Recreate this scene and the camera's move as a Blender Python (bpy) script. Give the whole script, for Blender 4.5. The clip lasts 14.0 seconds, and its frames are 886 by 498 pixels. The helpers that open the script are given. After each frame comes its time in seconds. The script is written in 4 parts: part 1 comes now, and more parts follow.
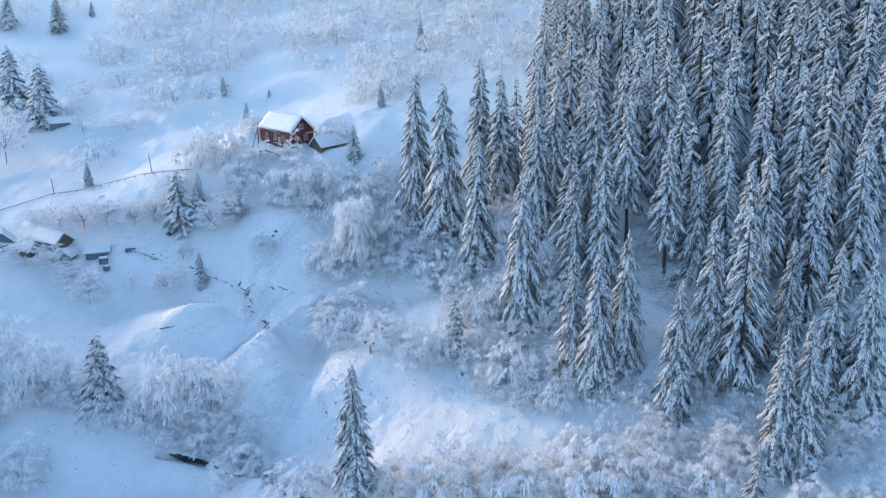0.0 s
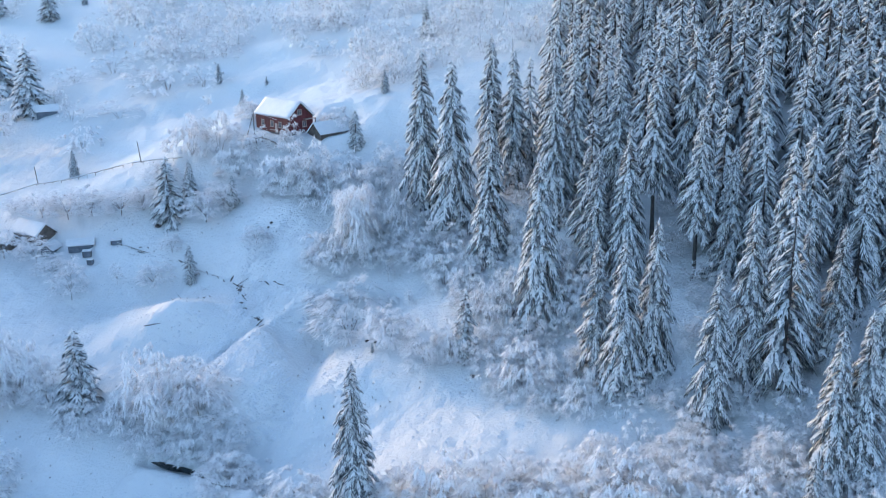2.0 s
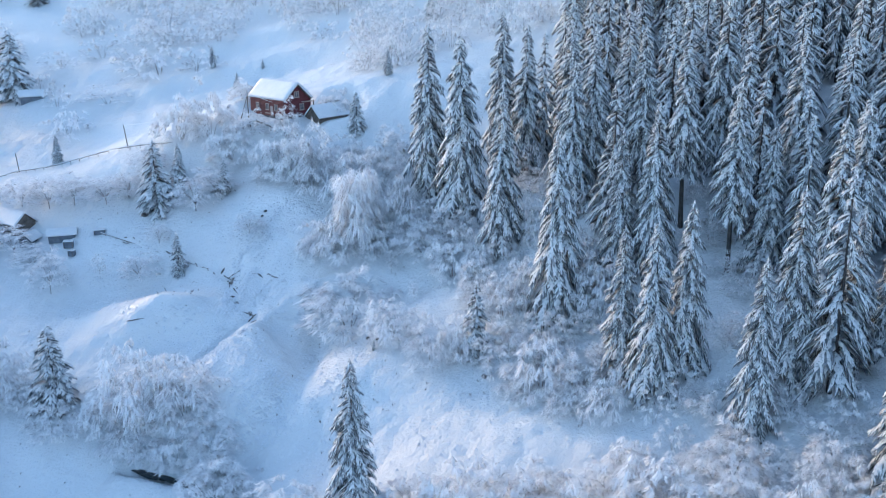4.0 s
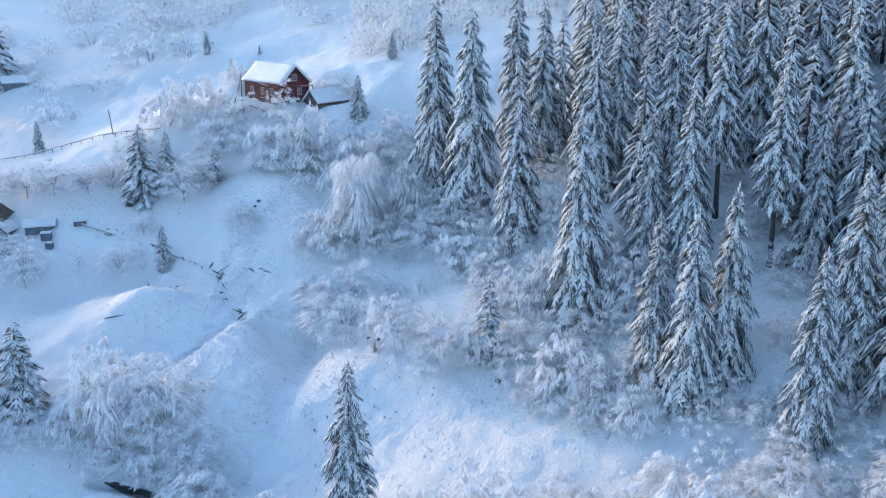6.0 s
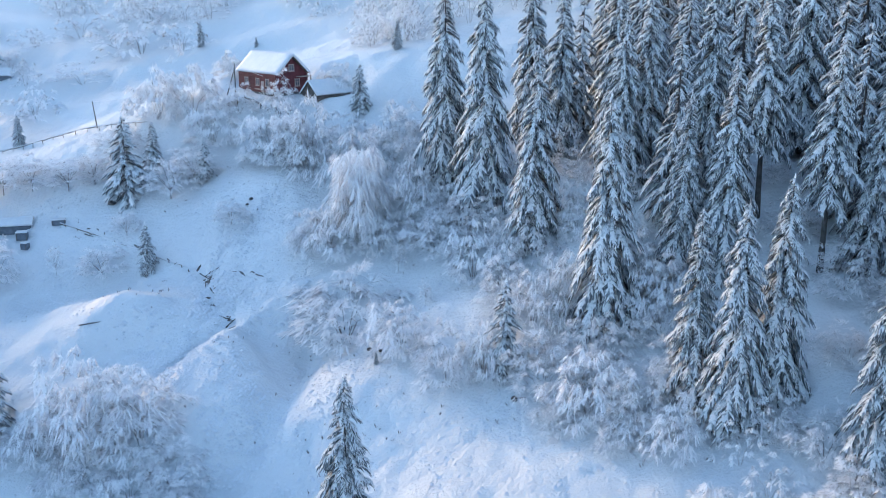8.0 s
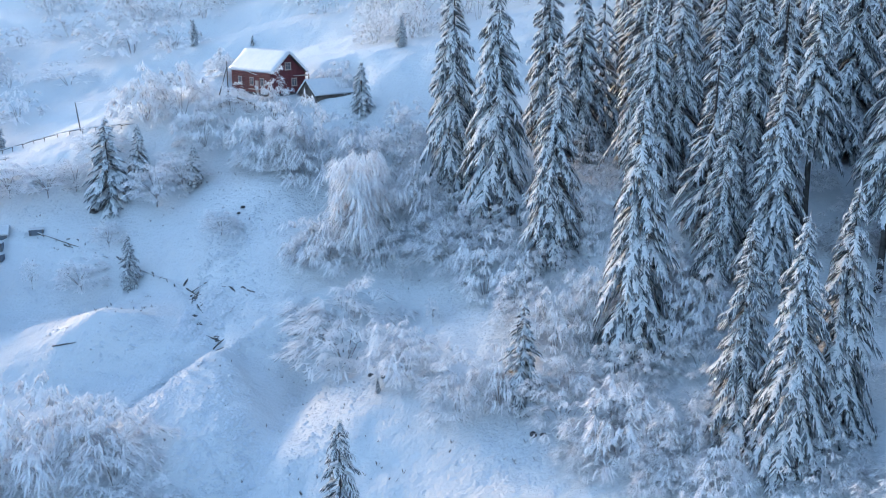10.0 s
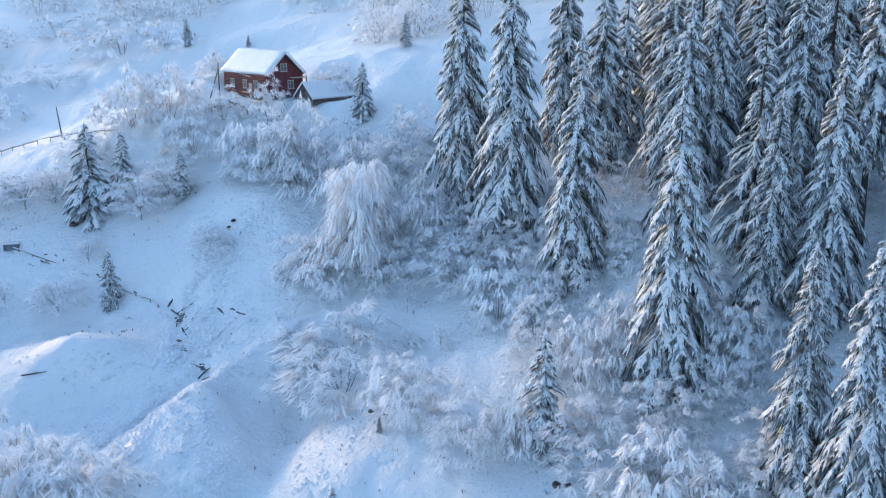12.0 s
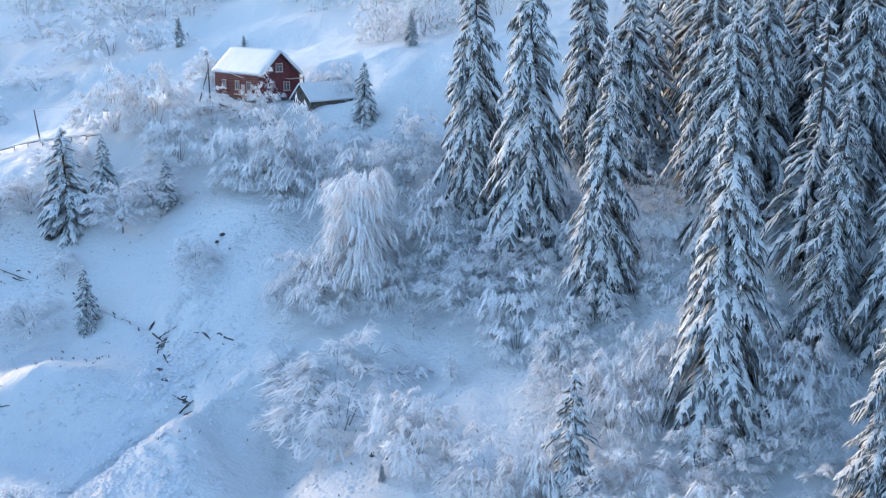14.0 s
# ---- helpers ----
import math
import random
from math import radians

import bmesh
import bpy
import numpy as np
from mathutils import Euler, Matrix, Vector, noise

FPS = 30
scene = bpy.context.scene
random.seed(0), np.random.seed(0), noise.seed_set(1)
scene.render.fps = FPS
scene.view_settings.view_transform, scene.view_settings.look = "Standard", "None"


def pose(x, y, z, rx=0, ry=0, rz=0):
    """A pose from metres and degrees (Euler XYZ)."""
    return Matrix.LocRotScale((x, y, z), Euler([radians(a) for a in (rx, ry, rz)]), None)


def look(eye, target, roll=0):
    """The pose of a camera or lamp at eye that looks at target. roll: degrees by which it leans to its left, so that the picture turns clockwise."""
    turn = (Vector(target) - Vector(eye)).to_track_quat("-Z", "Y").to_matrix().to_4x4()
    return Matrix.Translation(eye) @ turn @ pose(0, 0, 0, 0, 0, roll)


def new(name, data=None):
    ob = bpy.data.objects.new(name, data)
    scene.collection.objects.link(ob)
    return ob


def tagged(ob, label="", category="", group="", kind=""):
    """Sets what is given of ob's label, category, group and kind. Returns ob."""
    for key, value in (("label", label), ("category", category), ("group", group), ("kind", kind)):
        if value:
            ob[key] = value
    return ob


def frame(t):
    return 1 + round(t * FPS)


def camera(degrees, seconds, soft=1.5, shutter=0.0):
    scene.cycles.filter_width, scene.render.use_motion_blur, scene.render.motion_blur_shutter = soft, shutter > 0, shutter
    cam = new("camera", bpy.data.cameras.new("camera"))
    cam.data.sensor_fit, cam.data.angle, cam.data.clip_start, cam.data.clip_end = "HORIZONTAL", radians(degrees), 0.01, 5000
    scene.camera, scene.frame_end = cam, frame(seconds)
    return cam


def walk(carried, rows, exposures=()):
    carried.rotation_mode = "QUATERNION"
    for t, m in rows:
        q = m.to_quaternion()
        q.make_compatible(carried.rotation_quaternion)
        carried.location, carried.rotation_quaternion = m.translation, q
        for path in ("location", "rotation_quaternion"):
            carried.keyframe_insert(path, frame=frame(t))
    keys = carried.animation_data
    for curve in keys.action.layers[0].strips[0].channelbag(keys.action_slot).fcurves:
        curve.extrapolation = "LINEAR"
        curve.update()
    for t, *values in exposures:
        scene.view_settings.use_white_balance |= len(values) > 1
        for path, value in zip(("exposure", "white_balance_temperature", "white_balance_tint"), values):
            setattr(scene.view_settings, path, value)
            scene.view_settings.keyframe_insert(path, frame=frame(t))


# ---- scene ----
cam = camera(50.0, 14.0, soft=1.0)
# seconds, eye x, y, z, tilt, lean, heading
ROWS = [
    (0.0, -0.000, 0.000, 69.999, -16.546, -0.878, -0.306),
    (0.5, -0.232, 3.339, 67.862, -16.294, -0.747, -0.255),
    (1.0, -0.479, 6.532, 66.206, -16.183, -0.692, -0.216),
    (1.5, -0.737, 9.640, 64.811, -16.154, -0.676, -0.187),
    (2.0, -1.004, 12.709, 63.521, -16.163, -0.672, -0.164),
    (2.5, -1.278, 15.769, 62.236, -16.179, -0.660, -0.146),
    (3.0, -1.556, 18.840, 60.901, -16.181, -0.632, -0.131),
    (3.5, -1.835, 21.930, 59.494, -16.159, -0.582, -0.116),
    (4.0, -2.115, 25.043, 58.019, -16.106, -0.510, -0.102),
    (4.5, -2.393, 28.175, 56.500, -16.024, -0.420, -0.086),
    (5.0, -2.666, 31.319, 54.971, -15.915, -0.317, -0.069),
    (5.5, -2.934, 34.466, 53.472, -15.787, -0.209, -0.049),
    (6.0, -3.193, 37.607, 52.042, -15.647, -0.101, -0.026),
    (6.5, -3.443, 40.732, 50.719, -15.502, -0.000, 0.001),
    (7.0, -3.682, 43.833, 49.531, -15.360, 0.087, 0.032),
    (7.5, -3.907, 46.902, 48.499, -15.227, 0.158, 0.067),
    (8.0, -4.119, 49.934, 47.630, -15.108, 0.208, 0.107),
    (8.5, -4.316, 52.930, 46.924, -15.005, 0.238, 0.153),
    (9.0, -4.499, 55.888, 46.365, -14.918, 0.249, 0.204),
    (9.5, -4.668, 58.812, 45.929, -14.846, 0.243, 0.260),
    (10.0, -4.824, 61.708, 45.587, -14.787, 0.225, 0.320),
    (10.5, -4.971, 64.583, 45.300, -14.736, 0.201, 0.385),
    (11.0, -5.112, 67.445, 45.033, -14.687, 0.175, 0.454),
    (11.5, -5.252, 70.302, 44.750, -14.636, 0.154, 0.523),
    (12.0, -5.398, 73.163, 44.430, -14.578, 0.142, 0.593),
    (12.5, -5.560, 76.031, 44.064, -14.512, 0.142, 0.658),
    (13.0, -5.748, 78.908, 43.669, -14.437, 0.153, 0.717),
    (13.5, -5.977, 81.789, 43.293, -14.360, 0.170, 0.764),
    (14.0, -6.262, 84.663, 43.026, -14.292, 0.183, 0.793),
]
walk(cam, [(t, pose(x, y, z, 90 + pitch, 0, yaw) @ pose(0, 0, 0, 0, 0, roll)) for t, x, y, z, pitch, roll, yaw in ROWS],
     exposures=[(0, 1.63, 5930, 5), (14, 1.63, 5930, 5)])


# world, sun
SUN_AZ, SUN_EL = radians(312), radians(14)      # compass bearing from +y clockwise, height
world = bpy.data.worlds.new("winter_sky")
scene.world = world
world.use_nodes = True
wn = world.node_tree.nodes
sky = wn.new("ShaderNodeTexSky")
sky.sky_type, sky.sun_disc = "NISHITA", False
sky.sun_elevation, sky.sun_rotation = SUN_EL, SUN_AZ
sky.altitude, sky.air_density, sky.dust_density, sky.ozone_density = 700, 1.0, 1.0, 1.0
wn["Background"].inputs["Strength"].default_value = 0.15
world.node_tree.links.new(sky.outputs[0], wn["Background"].inputs["Color"])
sun_data = bpy.data.lights.new("sun", "SUN")
sun_data.energy, sun_data.angle, sun_data.color = 0.88, radians(10), (1.0, 0.60, 0.24)
sun = new("sun", sun_data)
to_sun = Vector((math.sin(SUN_AZ) * math.cos(SUN_EL), math.cos(SUN_AZ) * math.cos(SUN_EL), math.sin(SUN_EL)))
sun.matrix_world = look(to_sun * 600, (0, 0, 0))


# ---- materials ----
def material(name, rough=0.6):
    m = bpy.data.materials.new(name)
    m.use_nodes = True
    b = m.node_tree.nodes["Principled BSDF"]
    b.inputs["Roughness"].default_value = rough
    return m, m.node_tree.nodes, m.node_tree.links, b


def noise_node(nodes, links, scale, detail=4.0, rough=0.55, coord="Object"):
    c = nodes.new("ShaderNodeTexCoord")
    n = nodes.new("ShaderNodeTexNoise")
    n.inputs["Scale"].default_value, n.inputs["Detail"].default_value, n.inputs["Roughness"].default_value = scale, detail, rough
    links.new(c.outputs[coord], n.inputs["Vector"])
    return n


def ramp_node(nodes, links, source, stops):
    r = nodes.new("ShaderNodeValToRGB")
    while len(r.color_ramp.elements) < len(stops):
        r.color_ramp.elements.new(0.5)
    for e, (p, c) in zip(r.color_ramp.elements, stops):
        e.position, e.color = p, (*c, 1)
    links.new(source, r.inputs[0])
    return r


def mixed(nodes, links, factor, a, b):
    m = nodes.new("ShaderNodeMix")
    m.data_type = "RGBA"
    links.new(factor, m.inputs[0])
    links.new(a, m.inputs[6])
    links.new(b, m.inputs[7])
    return m.outputs[2]


def bump_node(nodes, links, bsdf, source, strength, distance, before=None):
    b = nodes.new("ShaderNodeBump")
    b.inputs["Strength"].default_value, b.inputs["Distance"].default_value = strength, distance
    links.new(source, b.inputs["Height"])
    if before:
        links.new(before.outputs[0], b.inputs["Normal"])
    links.new(b.outputs[0], bsdf.inputs["Normal"])
    return b


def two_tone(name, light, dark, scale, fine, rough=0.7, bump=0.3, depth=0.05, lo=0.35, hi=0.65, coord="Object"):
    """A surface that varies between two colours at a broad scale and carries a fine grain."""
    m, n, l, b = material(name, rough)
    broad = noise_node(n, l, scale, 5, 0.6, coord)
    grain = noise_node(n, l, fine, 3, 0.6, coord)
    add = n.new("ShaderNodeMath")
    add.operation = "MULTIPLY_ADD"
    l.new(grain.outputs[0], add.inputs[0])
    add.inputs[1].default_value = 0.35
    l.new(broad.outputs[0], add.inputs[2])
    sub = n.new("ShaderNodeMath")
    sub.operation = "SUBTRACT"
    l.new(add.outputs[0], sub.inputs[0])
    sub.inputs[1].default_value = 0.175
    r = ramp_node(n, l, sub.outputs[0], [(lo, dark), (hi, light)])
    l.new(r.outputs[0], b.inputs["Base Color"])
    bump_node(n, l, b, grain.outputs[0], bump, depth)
    return m


def glowing_through(m, share):
    """Lets part of the light through, as thin snow does."""
    n, l = m.node_tree.nodes, m.node_tree.links
    b = n["Principled BSDF"]
    t = n.new("ShaderNodeBsdfTranslucent")
    l.new(b.inputs["Base Color"].links[0].from_socket, t.inputs["Color"])
    mix = n.new("ShaderNodeMixShader")
    mix.inputs[0].default_value = share
    l.new(b.outputs[0], mix.inputs[1])
    l.new(t.outputs[0], mix.inputs[2])
    l.new(mix.outputs[0], n["Material Output"].inputs["Surface"])
    return m


def snow_ground_material():
    m, n, l, b = material("snow_cover", 0.55)
    broad = noise_node(n, l, 0.05, 4)
    mid = noise_node(n, l, 0.8, 5, 0.6)
    fine = noise_node(n, l, 2.0, 4, 0.6)
    r = ramp_node(n, l, broad.outputs[0], [(0.3, (0.68, 0.71, 0.745)), (0.7, (0.775, 0.785, 0.80))])
    # dead grass and soil that pokes through where the snow is thin
    tuft = ramp_node(n, l, fine.outputs[0], [(0.60, (0, 0, 0)), (0.72, (1, 1, 1))])
    thin = ramp_node(n, l, mid.outputs[0], [(0.47, (0, 0, 0)), (0.62, (1, 1, 1))])
    both = n.new("ShaderNodeMath")
    both.operation = "MULTIPLY"
    l.new(tuft.outputs[0], both.inputs[0])
    l.new(thin.outputs[0], both.inputs[1])
    less = n.new("ShaderNodeMath")
    less.operation = "MULTIPLY"
    l.new(both.outputs[0], less.inputs[0])
    less.inputs[1].default_value = 0.05
    soil = n.new("ShaderNodeRGB")
    soil.outputs[0].default_value = (0.30, 0.29, 0.30, 1)
    l.new(mixed(n, l, less.outputs[0], r.outputs[0], soil.outputs[0]), b.inputs["Base Color"])
    first = bump_node(n, l, b, mid.outputs[0], 0.5, 0.6)
    bump_node(n, l, b, fine.outputs[0], 0.65, 0.28, first)
    return m


SNOW_GROUND = snow_ground_material()
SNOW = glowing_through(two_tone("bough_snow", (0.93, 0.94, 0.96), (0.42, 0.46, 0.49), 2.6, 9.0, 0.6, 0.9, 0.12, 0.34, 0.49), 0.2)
NEEDLES = two_tone("spruce_needles", (0.38, 0.41, 0.45), (0.022, 0.032, 0.040), 1.8, 9.0, 0.8, 0.5, 0.05, 0.36, 0.66)
BARK = two_tone("spruce_bark", (0.10, 0.095, 0.095), (0.035, 0.033, 0.034), 1.5, 8.0, 0.9, 0.6, 0.04)
FROST = glowing_through(two_tone("rime_frost", (0.97, 0.97, 0.98), (0.82, 0.81, 0.84), 0.8, 4.5, 0.75, 0.4, 0.05, 0.33, 0.52), 0.3)
RIMED_BARK = two_tone("rimed_bark", (0.55, 0.53, 0.54), (0.19, 0.165, 0.16), 1.2, 6.0, 0.9, 0.5, 0.03)
TWIG = two_tone("bare_twigs", (0.34, 0.31, 0.31), (0.10, 0.085, 0.085), 1.0, 6.0, 0.9, 0.4, 0.03)
BRUSH = two_tone("brushwood", (0.32, 0.28, 0.28), (0.08, 0.068, 0.068), 1.0, 6.0, 0.9, 0.4, 0.03)
ROOF_SNOW = two_tone("roof_snow", (0.77, 0.77, 0.78), (0.68, 0.70, 0.74), 0.3, 2.5, 0.55, 0.3, 0.05)
SNOW_CLOD = two_tone("clod_snow", (0.80, 0.82, 0.85), (0.70, 0.73, 0.78), 0.5, 4.0, 0.6, 0.3, 0.05)
RED_LOG = two_tone("red_stained_logs", (0.19, 0.055, 0.05), (0.11, 0.032, 0.032), 0.8, 12.0, 0.7, 0.4, 0.02)
RED_BOARD = two_tone("red_gable_boards", (0.16, 0.038, 0.045), (0.095, 0.024, 0.03), 0.8, 12.0, 0.7, 0.4, 0.02)
OLD_WOOD = two_tone("weathered_wood", (0.20, 0.17, 0.15), (0.07, 0.06, 0.055), 0.8, 9.0, 0.85, 0.5, 0.03)
PALE_WOOD = two_tone("painted_window_frame", (0.50, 0.40, 0.36), (0.38, 0.28, 0.25), 1.0, 9.0, 0.6, 0.2, 0.01)
STONE = two_tone("wet_dark_stone", (0.16, 0.15, 0.15), (0.03, 0.03, 0.035), 1.0, 6.0, 0.75, 0.5, 0.05)
SHEET = two_tone("blue_grey_sheet", (0.16, 0.19, 0.23), (0.09, 0.11, 0.14), 0.8, 8.0, 0.5, 0.2, 0.01)
METAL = two_tone("dark_wire", (0.12, 0.12, 0.13), (0.06, 0.06, 0.07), 1.0, 9.0, 0.5, 0.1, 0.01)


def plain(name, colour, rough, transmission=0.0):
    m, n, l, b = material(name, rough)
    b.inputs["Base Color"].default_value = (*colour, 1)
    b.inputs["Transmission Weight"].default_value = transmission
    return m


GLASS = plain("window_glass", (0.12, 0.13, 0.15), 0.08)
WATER = two_tone("stream_water", (0.035, 0.05, 0.06), (0.012, 0.018, 0.022), 0.6, 3.0, 0.12, 0.25, 0.05)


# ---- mesh helpers ----
def mesh_from(name, verts, faces, mat, smooth=True):
    me = bpy.data.meshes.new(name)
    me.from_pydata(verts, [], faces)
    me.materials.append(mat)
    if smooth:
        me.polygons.foreach_set("use_smooth", [True] * len(me.polygons))
    me.update()
    return me


def part_of(name, me, parent, label=""):
    ob = new(name, me)
    ob.parent = parent
    return tagged(ob, label)


def part(name, bm, mat, parent, label="", smooth=False):
    me = bpy.data.meshes.new(name)
    bm.to_mesh(me)
    bm.free()
    me.materials.append(mat)
    if smooth:
        me.polygons.foreach_set("use_smooth", [True] * len(me.polygons))
    return part_of(name, me, parent, label)


def box_bm(size, centre=(0, 0, 0), bevel=0.0, turn=None):
    bm = bmesh.new()
    bmesh.ops.create_cube(bm, size=1.0)
    bmesh.ops.scale(bm, vec=size, verts=bm.verts)
    if bevel:
        bmesh.ops.bevel(bm, geom=bm.edges[:], offset=bevel, segments=1, affect="EDGES")
    if turn:
        bmesh.ops.transform(bm, matrix=turn, verts=bm.verts)
    bmesh.ops.translate(bm, vec=centre, verts=bm.verts)
    return bm


def prism_bm(profile, depth, axis="y"):
    """An outline in x and z drawn out along y, centred."""
    bm = bmesh.new()
    a = [bm.verts.new((x, -depth / 2, z)) for x, z in profile]
    b = [bm.verts.new((x, depth / 2, z)) for x, z in profile]
    bm.faces.new(a)
    bm.faces.new(b[::-1])
    n = len(a)
    for i in range(n):
        bm.faces.new((a[i], b[i], b[(i + 1) % n], a[(i + 1) % n]))
    bmesh.ops.recalc_face_normals(bm, faces=bm.faces[:])
    return bm


def log_bm(p, q, r0, r1, sides=7, jitter=0.0, rng=random):
    """A tapered round piece from p to q."""
    bm = bmesh.new()
    p, q = Vector(p), Vector(q)
    way = (q - p).normalized()
    side = way.orthogonal().normalized()
    up = way.cross(side)
    rings = []
    for f in (0.0, 0.5, 1.0):
        c, r = p.lerp(q, f), r0 + (r1 - r0) * f
        c = c + Vector((rng.uniform(-jitter, jitter), rng.uniform(-jitter, jitter), 0)) * (f == 0.5)
        rings.append([bm.verts.new(c + (side * math.cos(a) + up * math.sin(a)) * r) for a in (i * math.tau / sides for i in range(sides))])
    for a, b in zip(rings, rings[1:]):
        for i in range(sides):
            bm.faces.new((a[i], a[(i + 1) % sides], b[(i + 1) % sides], b[i]))
    bm.faces.new(rings[0][::-1])
    bm.faces.new(rings[-1])
    return bm


def thing(name, x, y, z, label, category, group="", turn=0.0, size=1.0):
    ob = new(name)
    ob.empty_display_size = 0.3
    ob.matrix_basis = pose(x, y, z, 0, 0, turn) @ Matrix.Scale(size, 4)
    return tagged(ob, label, category, group)


# ---- the ground ----
SLOPE = [(0, 0, 18.91), (0, 1, 25.86), (0, 2, 1.06), (0, 3, -1.22), (1, 0, 18.44), (1, 1, 1.74), (1, 2, -2.23), (2, 0, 3.86), (2, 1, -1.01), (3, 0, -0.31)]
HUMPS = [(-40, 228, 38, 18, 9.19), (-45, 143, 40, 11, -6.66), (-20, 173, 13, 10, -5.09), (26, 170, 14, 14, 5.73), (-58, 192, 25, 9, -3.73), (-72, 226, 22, 12, 2.56), (-14, 236, 20, 14, 0.86), (-12, 122, 25, 14, 1.37), (-36, 200, 14, 8, 4.01), (-90, 135, 40, 20, 2.46)]
LUMPS = [(-50, 177, 8, 5, 3.6), (-58, 182, 8, 5, 1.4), (-44, 171, 6, 4, -1.8), (-24, 178, 5, 4, 1.8), (-24, 164, 7, 11, -1.8), (-47.5, 176.5, 5, 4, 0.7), (-54, 169, 6, 4, -1.0),
         (-36, 191, 6, 4, 1.6), (-27, 190, 6, 4, 1.4), (-3, 172, 7, 3, -0.8), (-16, 153, 8, 5, 0.8), (-60, 150, 9, 5, 0.8)]
GULLY = [(-43, 191), (-40.9, 188.4), (-38.6, 184.5), (-37.7, 180.1), (-34.8, 177), (-33.8, 174.2), (-36.8, 170.8), (-39.6, 167.6)]
HOLLOW = [(-21.5, 177.5), (-22.3, 170), (-22.8, 162), (-25.5, 154), (-29.5, 147.5)]
FAN_SIDE = [(-35.5, 172), (-39, 167), (-43.5, 161.5), (-47, 156)]
FAN_LIP = [(-31.5, 175.2), (-28, 177.6), (-24.5, 179.3), (-20, 181)]
STREAM = [(-47.5, 149.0), (-45.0, 148.3), (-38.0, 145.8), (-33.3, 142.4), (-28.0, 137.2), (-22, 129), (-14, 116), (-10, 100)]


def held(v, a, b, k=25.0):
    if v > b:
        return b + k * math.tanh((v - b) / k)
    if v < a:
        return a + k * math.tanh((v - a) / k)
    return v


def off_line(x, y, line):
    best = 1e9
    for (ax, ay), (bx, by) in zip(line, line[1:]):
        dx, dy = bx - ax, by - ay
        f = min(1.0, max(0.0, ((x - ax) * dx + (y - ay) * dy) / (dx * dx + dy * dy)))
        best = min(best, math.hypot(x - ax - f * dx, y - ay - f * dy))
    return best


def ground_height(x, y):
    """The lie of the land: a tilted bowl with terraces, a stream and a gully."""
    sx, sy = held(x, -170, 85), held(y, 118, 350)
    u, v = (sx + 20) / 70, (sy - 205) / 70
    z = sum(c * u ** i * v ** j for i, j, c in SLOPE)
    for a, b, p, q, c in HUMPS:
        z += c * math.exp(-((sx - a) / p) ** 2 - ((sy - b) / q) ** 2)
    z += 0.28 * 45 * math.tanh(max(y - sy, 0) / 45) + 0.3 * max(x - sx, 0) + 0.10 * max(sy - y, 0) - 0.02 * max(sx - x, 0)
    if -60 < x < -8 and 205 < y < 245:
        w = math.exp(-(math.hypot(x + 36.5, y - 225.0) / 8.5) ** 4)
        z += (30.15 - z) * w
        w = math.exp(-(math.hypot((x + 23.8) / 1.0, y - 224.0) / 5.2) ** 4)
        z += (29.5 - z) * w
    # low terraces up the far slope
    if y > 240:
        z += 0.75 * min(1.0, (y - 240) / 20) * math.sin(0.34 * y + 0.04 * x + 1.6 * math.sin(0.045 * x))
    # a shoulder of hill added out of view to the west, to keep the low sun off the stream
    z += max(0.0, 51 - z) * math.exp(-((x + 205) / 34) ** 2 - (max(0.0, y - 284) / 15) ** 2 - (max(0.0, 20 - y) / 200) ** 2)
    if -110 < x < 20 and 95 < y < 205:
        for a, b, p, q, c in LUMPS:
            z += c * math.exp(-((x - a) / p) ** 2 - ((y - b) / q) ** 2)
        # the slide of snow below the gully: a rounded fan between two troughs, under a raised lip
        down = 175.5 - y
        if 0 < down < 34:
            half = 1.5 + 0.60 * down
            across = (x + 33.0 + 0.06 * down) / half
            z += 2.3 * max(0.0, 1 - across * across) * min(1.0, down / 5) * min(1.0, (34 - down) / 14)
        z -= 1.5 * math.exp(-(off_line(x, y, HOLLOW) / 2.6) ** 2) + 0.8 * math.exp(-(off_line(x, y, FAN_SIDE) / 1.7) ** 2)
        z += 0.9 * math.exp(-(off_line(x, y, FAN_LIP) / 1.3) ** 2)
        d = off_line(x, y, GULLY)
        z -= 0.8 * math.exp(-(d / 1.1) ** 2)
        d = off_line(x, y, STREAM)
        z -= 1.7 * math.exp(-(d / 1.6) ** 4)
        z += 1.3 * math.exp(-(off_line(x + 0.9, y + 3.4, STREAM[:5]) / 2.0) ** 2)
    return z


def rough_height(x, y):
    z = ground_height(x, y)
    if -260 < x < 220 and 60 < y < 480:
        z += 0.9 * noise.noise((x * 0.045, y * 0.045, 3.1)) + 0.34 * noise.noise((x * 0.21, y * 0.21, 7.7))
    if -118 < x < 58 and 116 < y < 300:
        z += 0.26 * noise.noise((x * 0.5, y * 0.62, 1.3))
        z += 0.24 * noise.noise((x * 0.9, y * 1.0, 5.3)) * (1.0 if y < 200 else 0.4)
    if -48 < x < -2 and 138 < y < 200:
        grain = max(0.0, 0.4 + noise.noise((x * 0.08, y * 0.08, 2.2)))
        z += 0.34 * grain * noise.noise((x * 0.75, y * 0.6, 6.1))
    return z


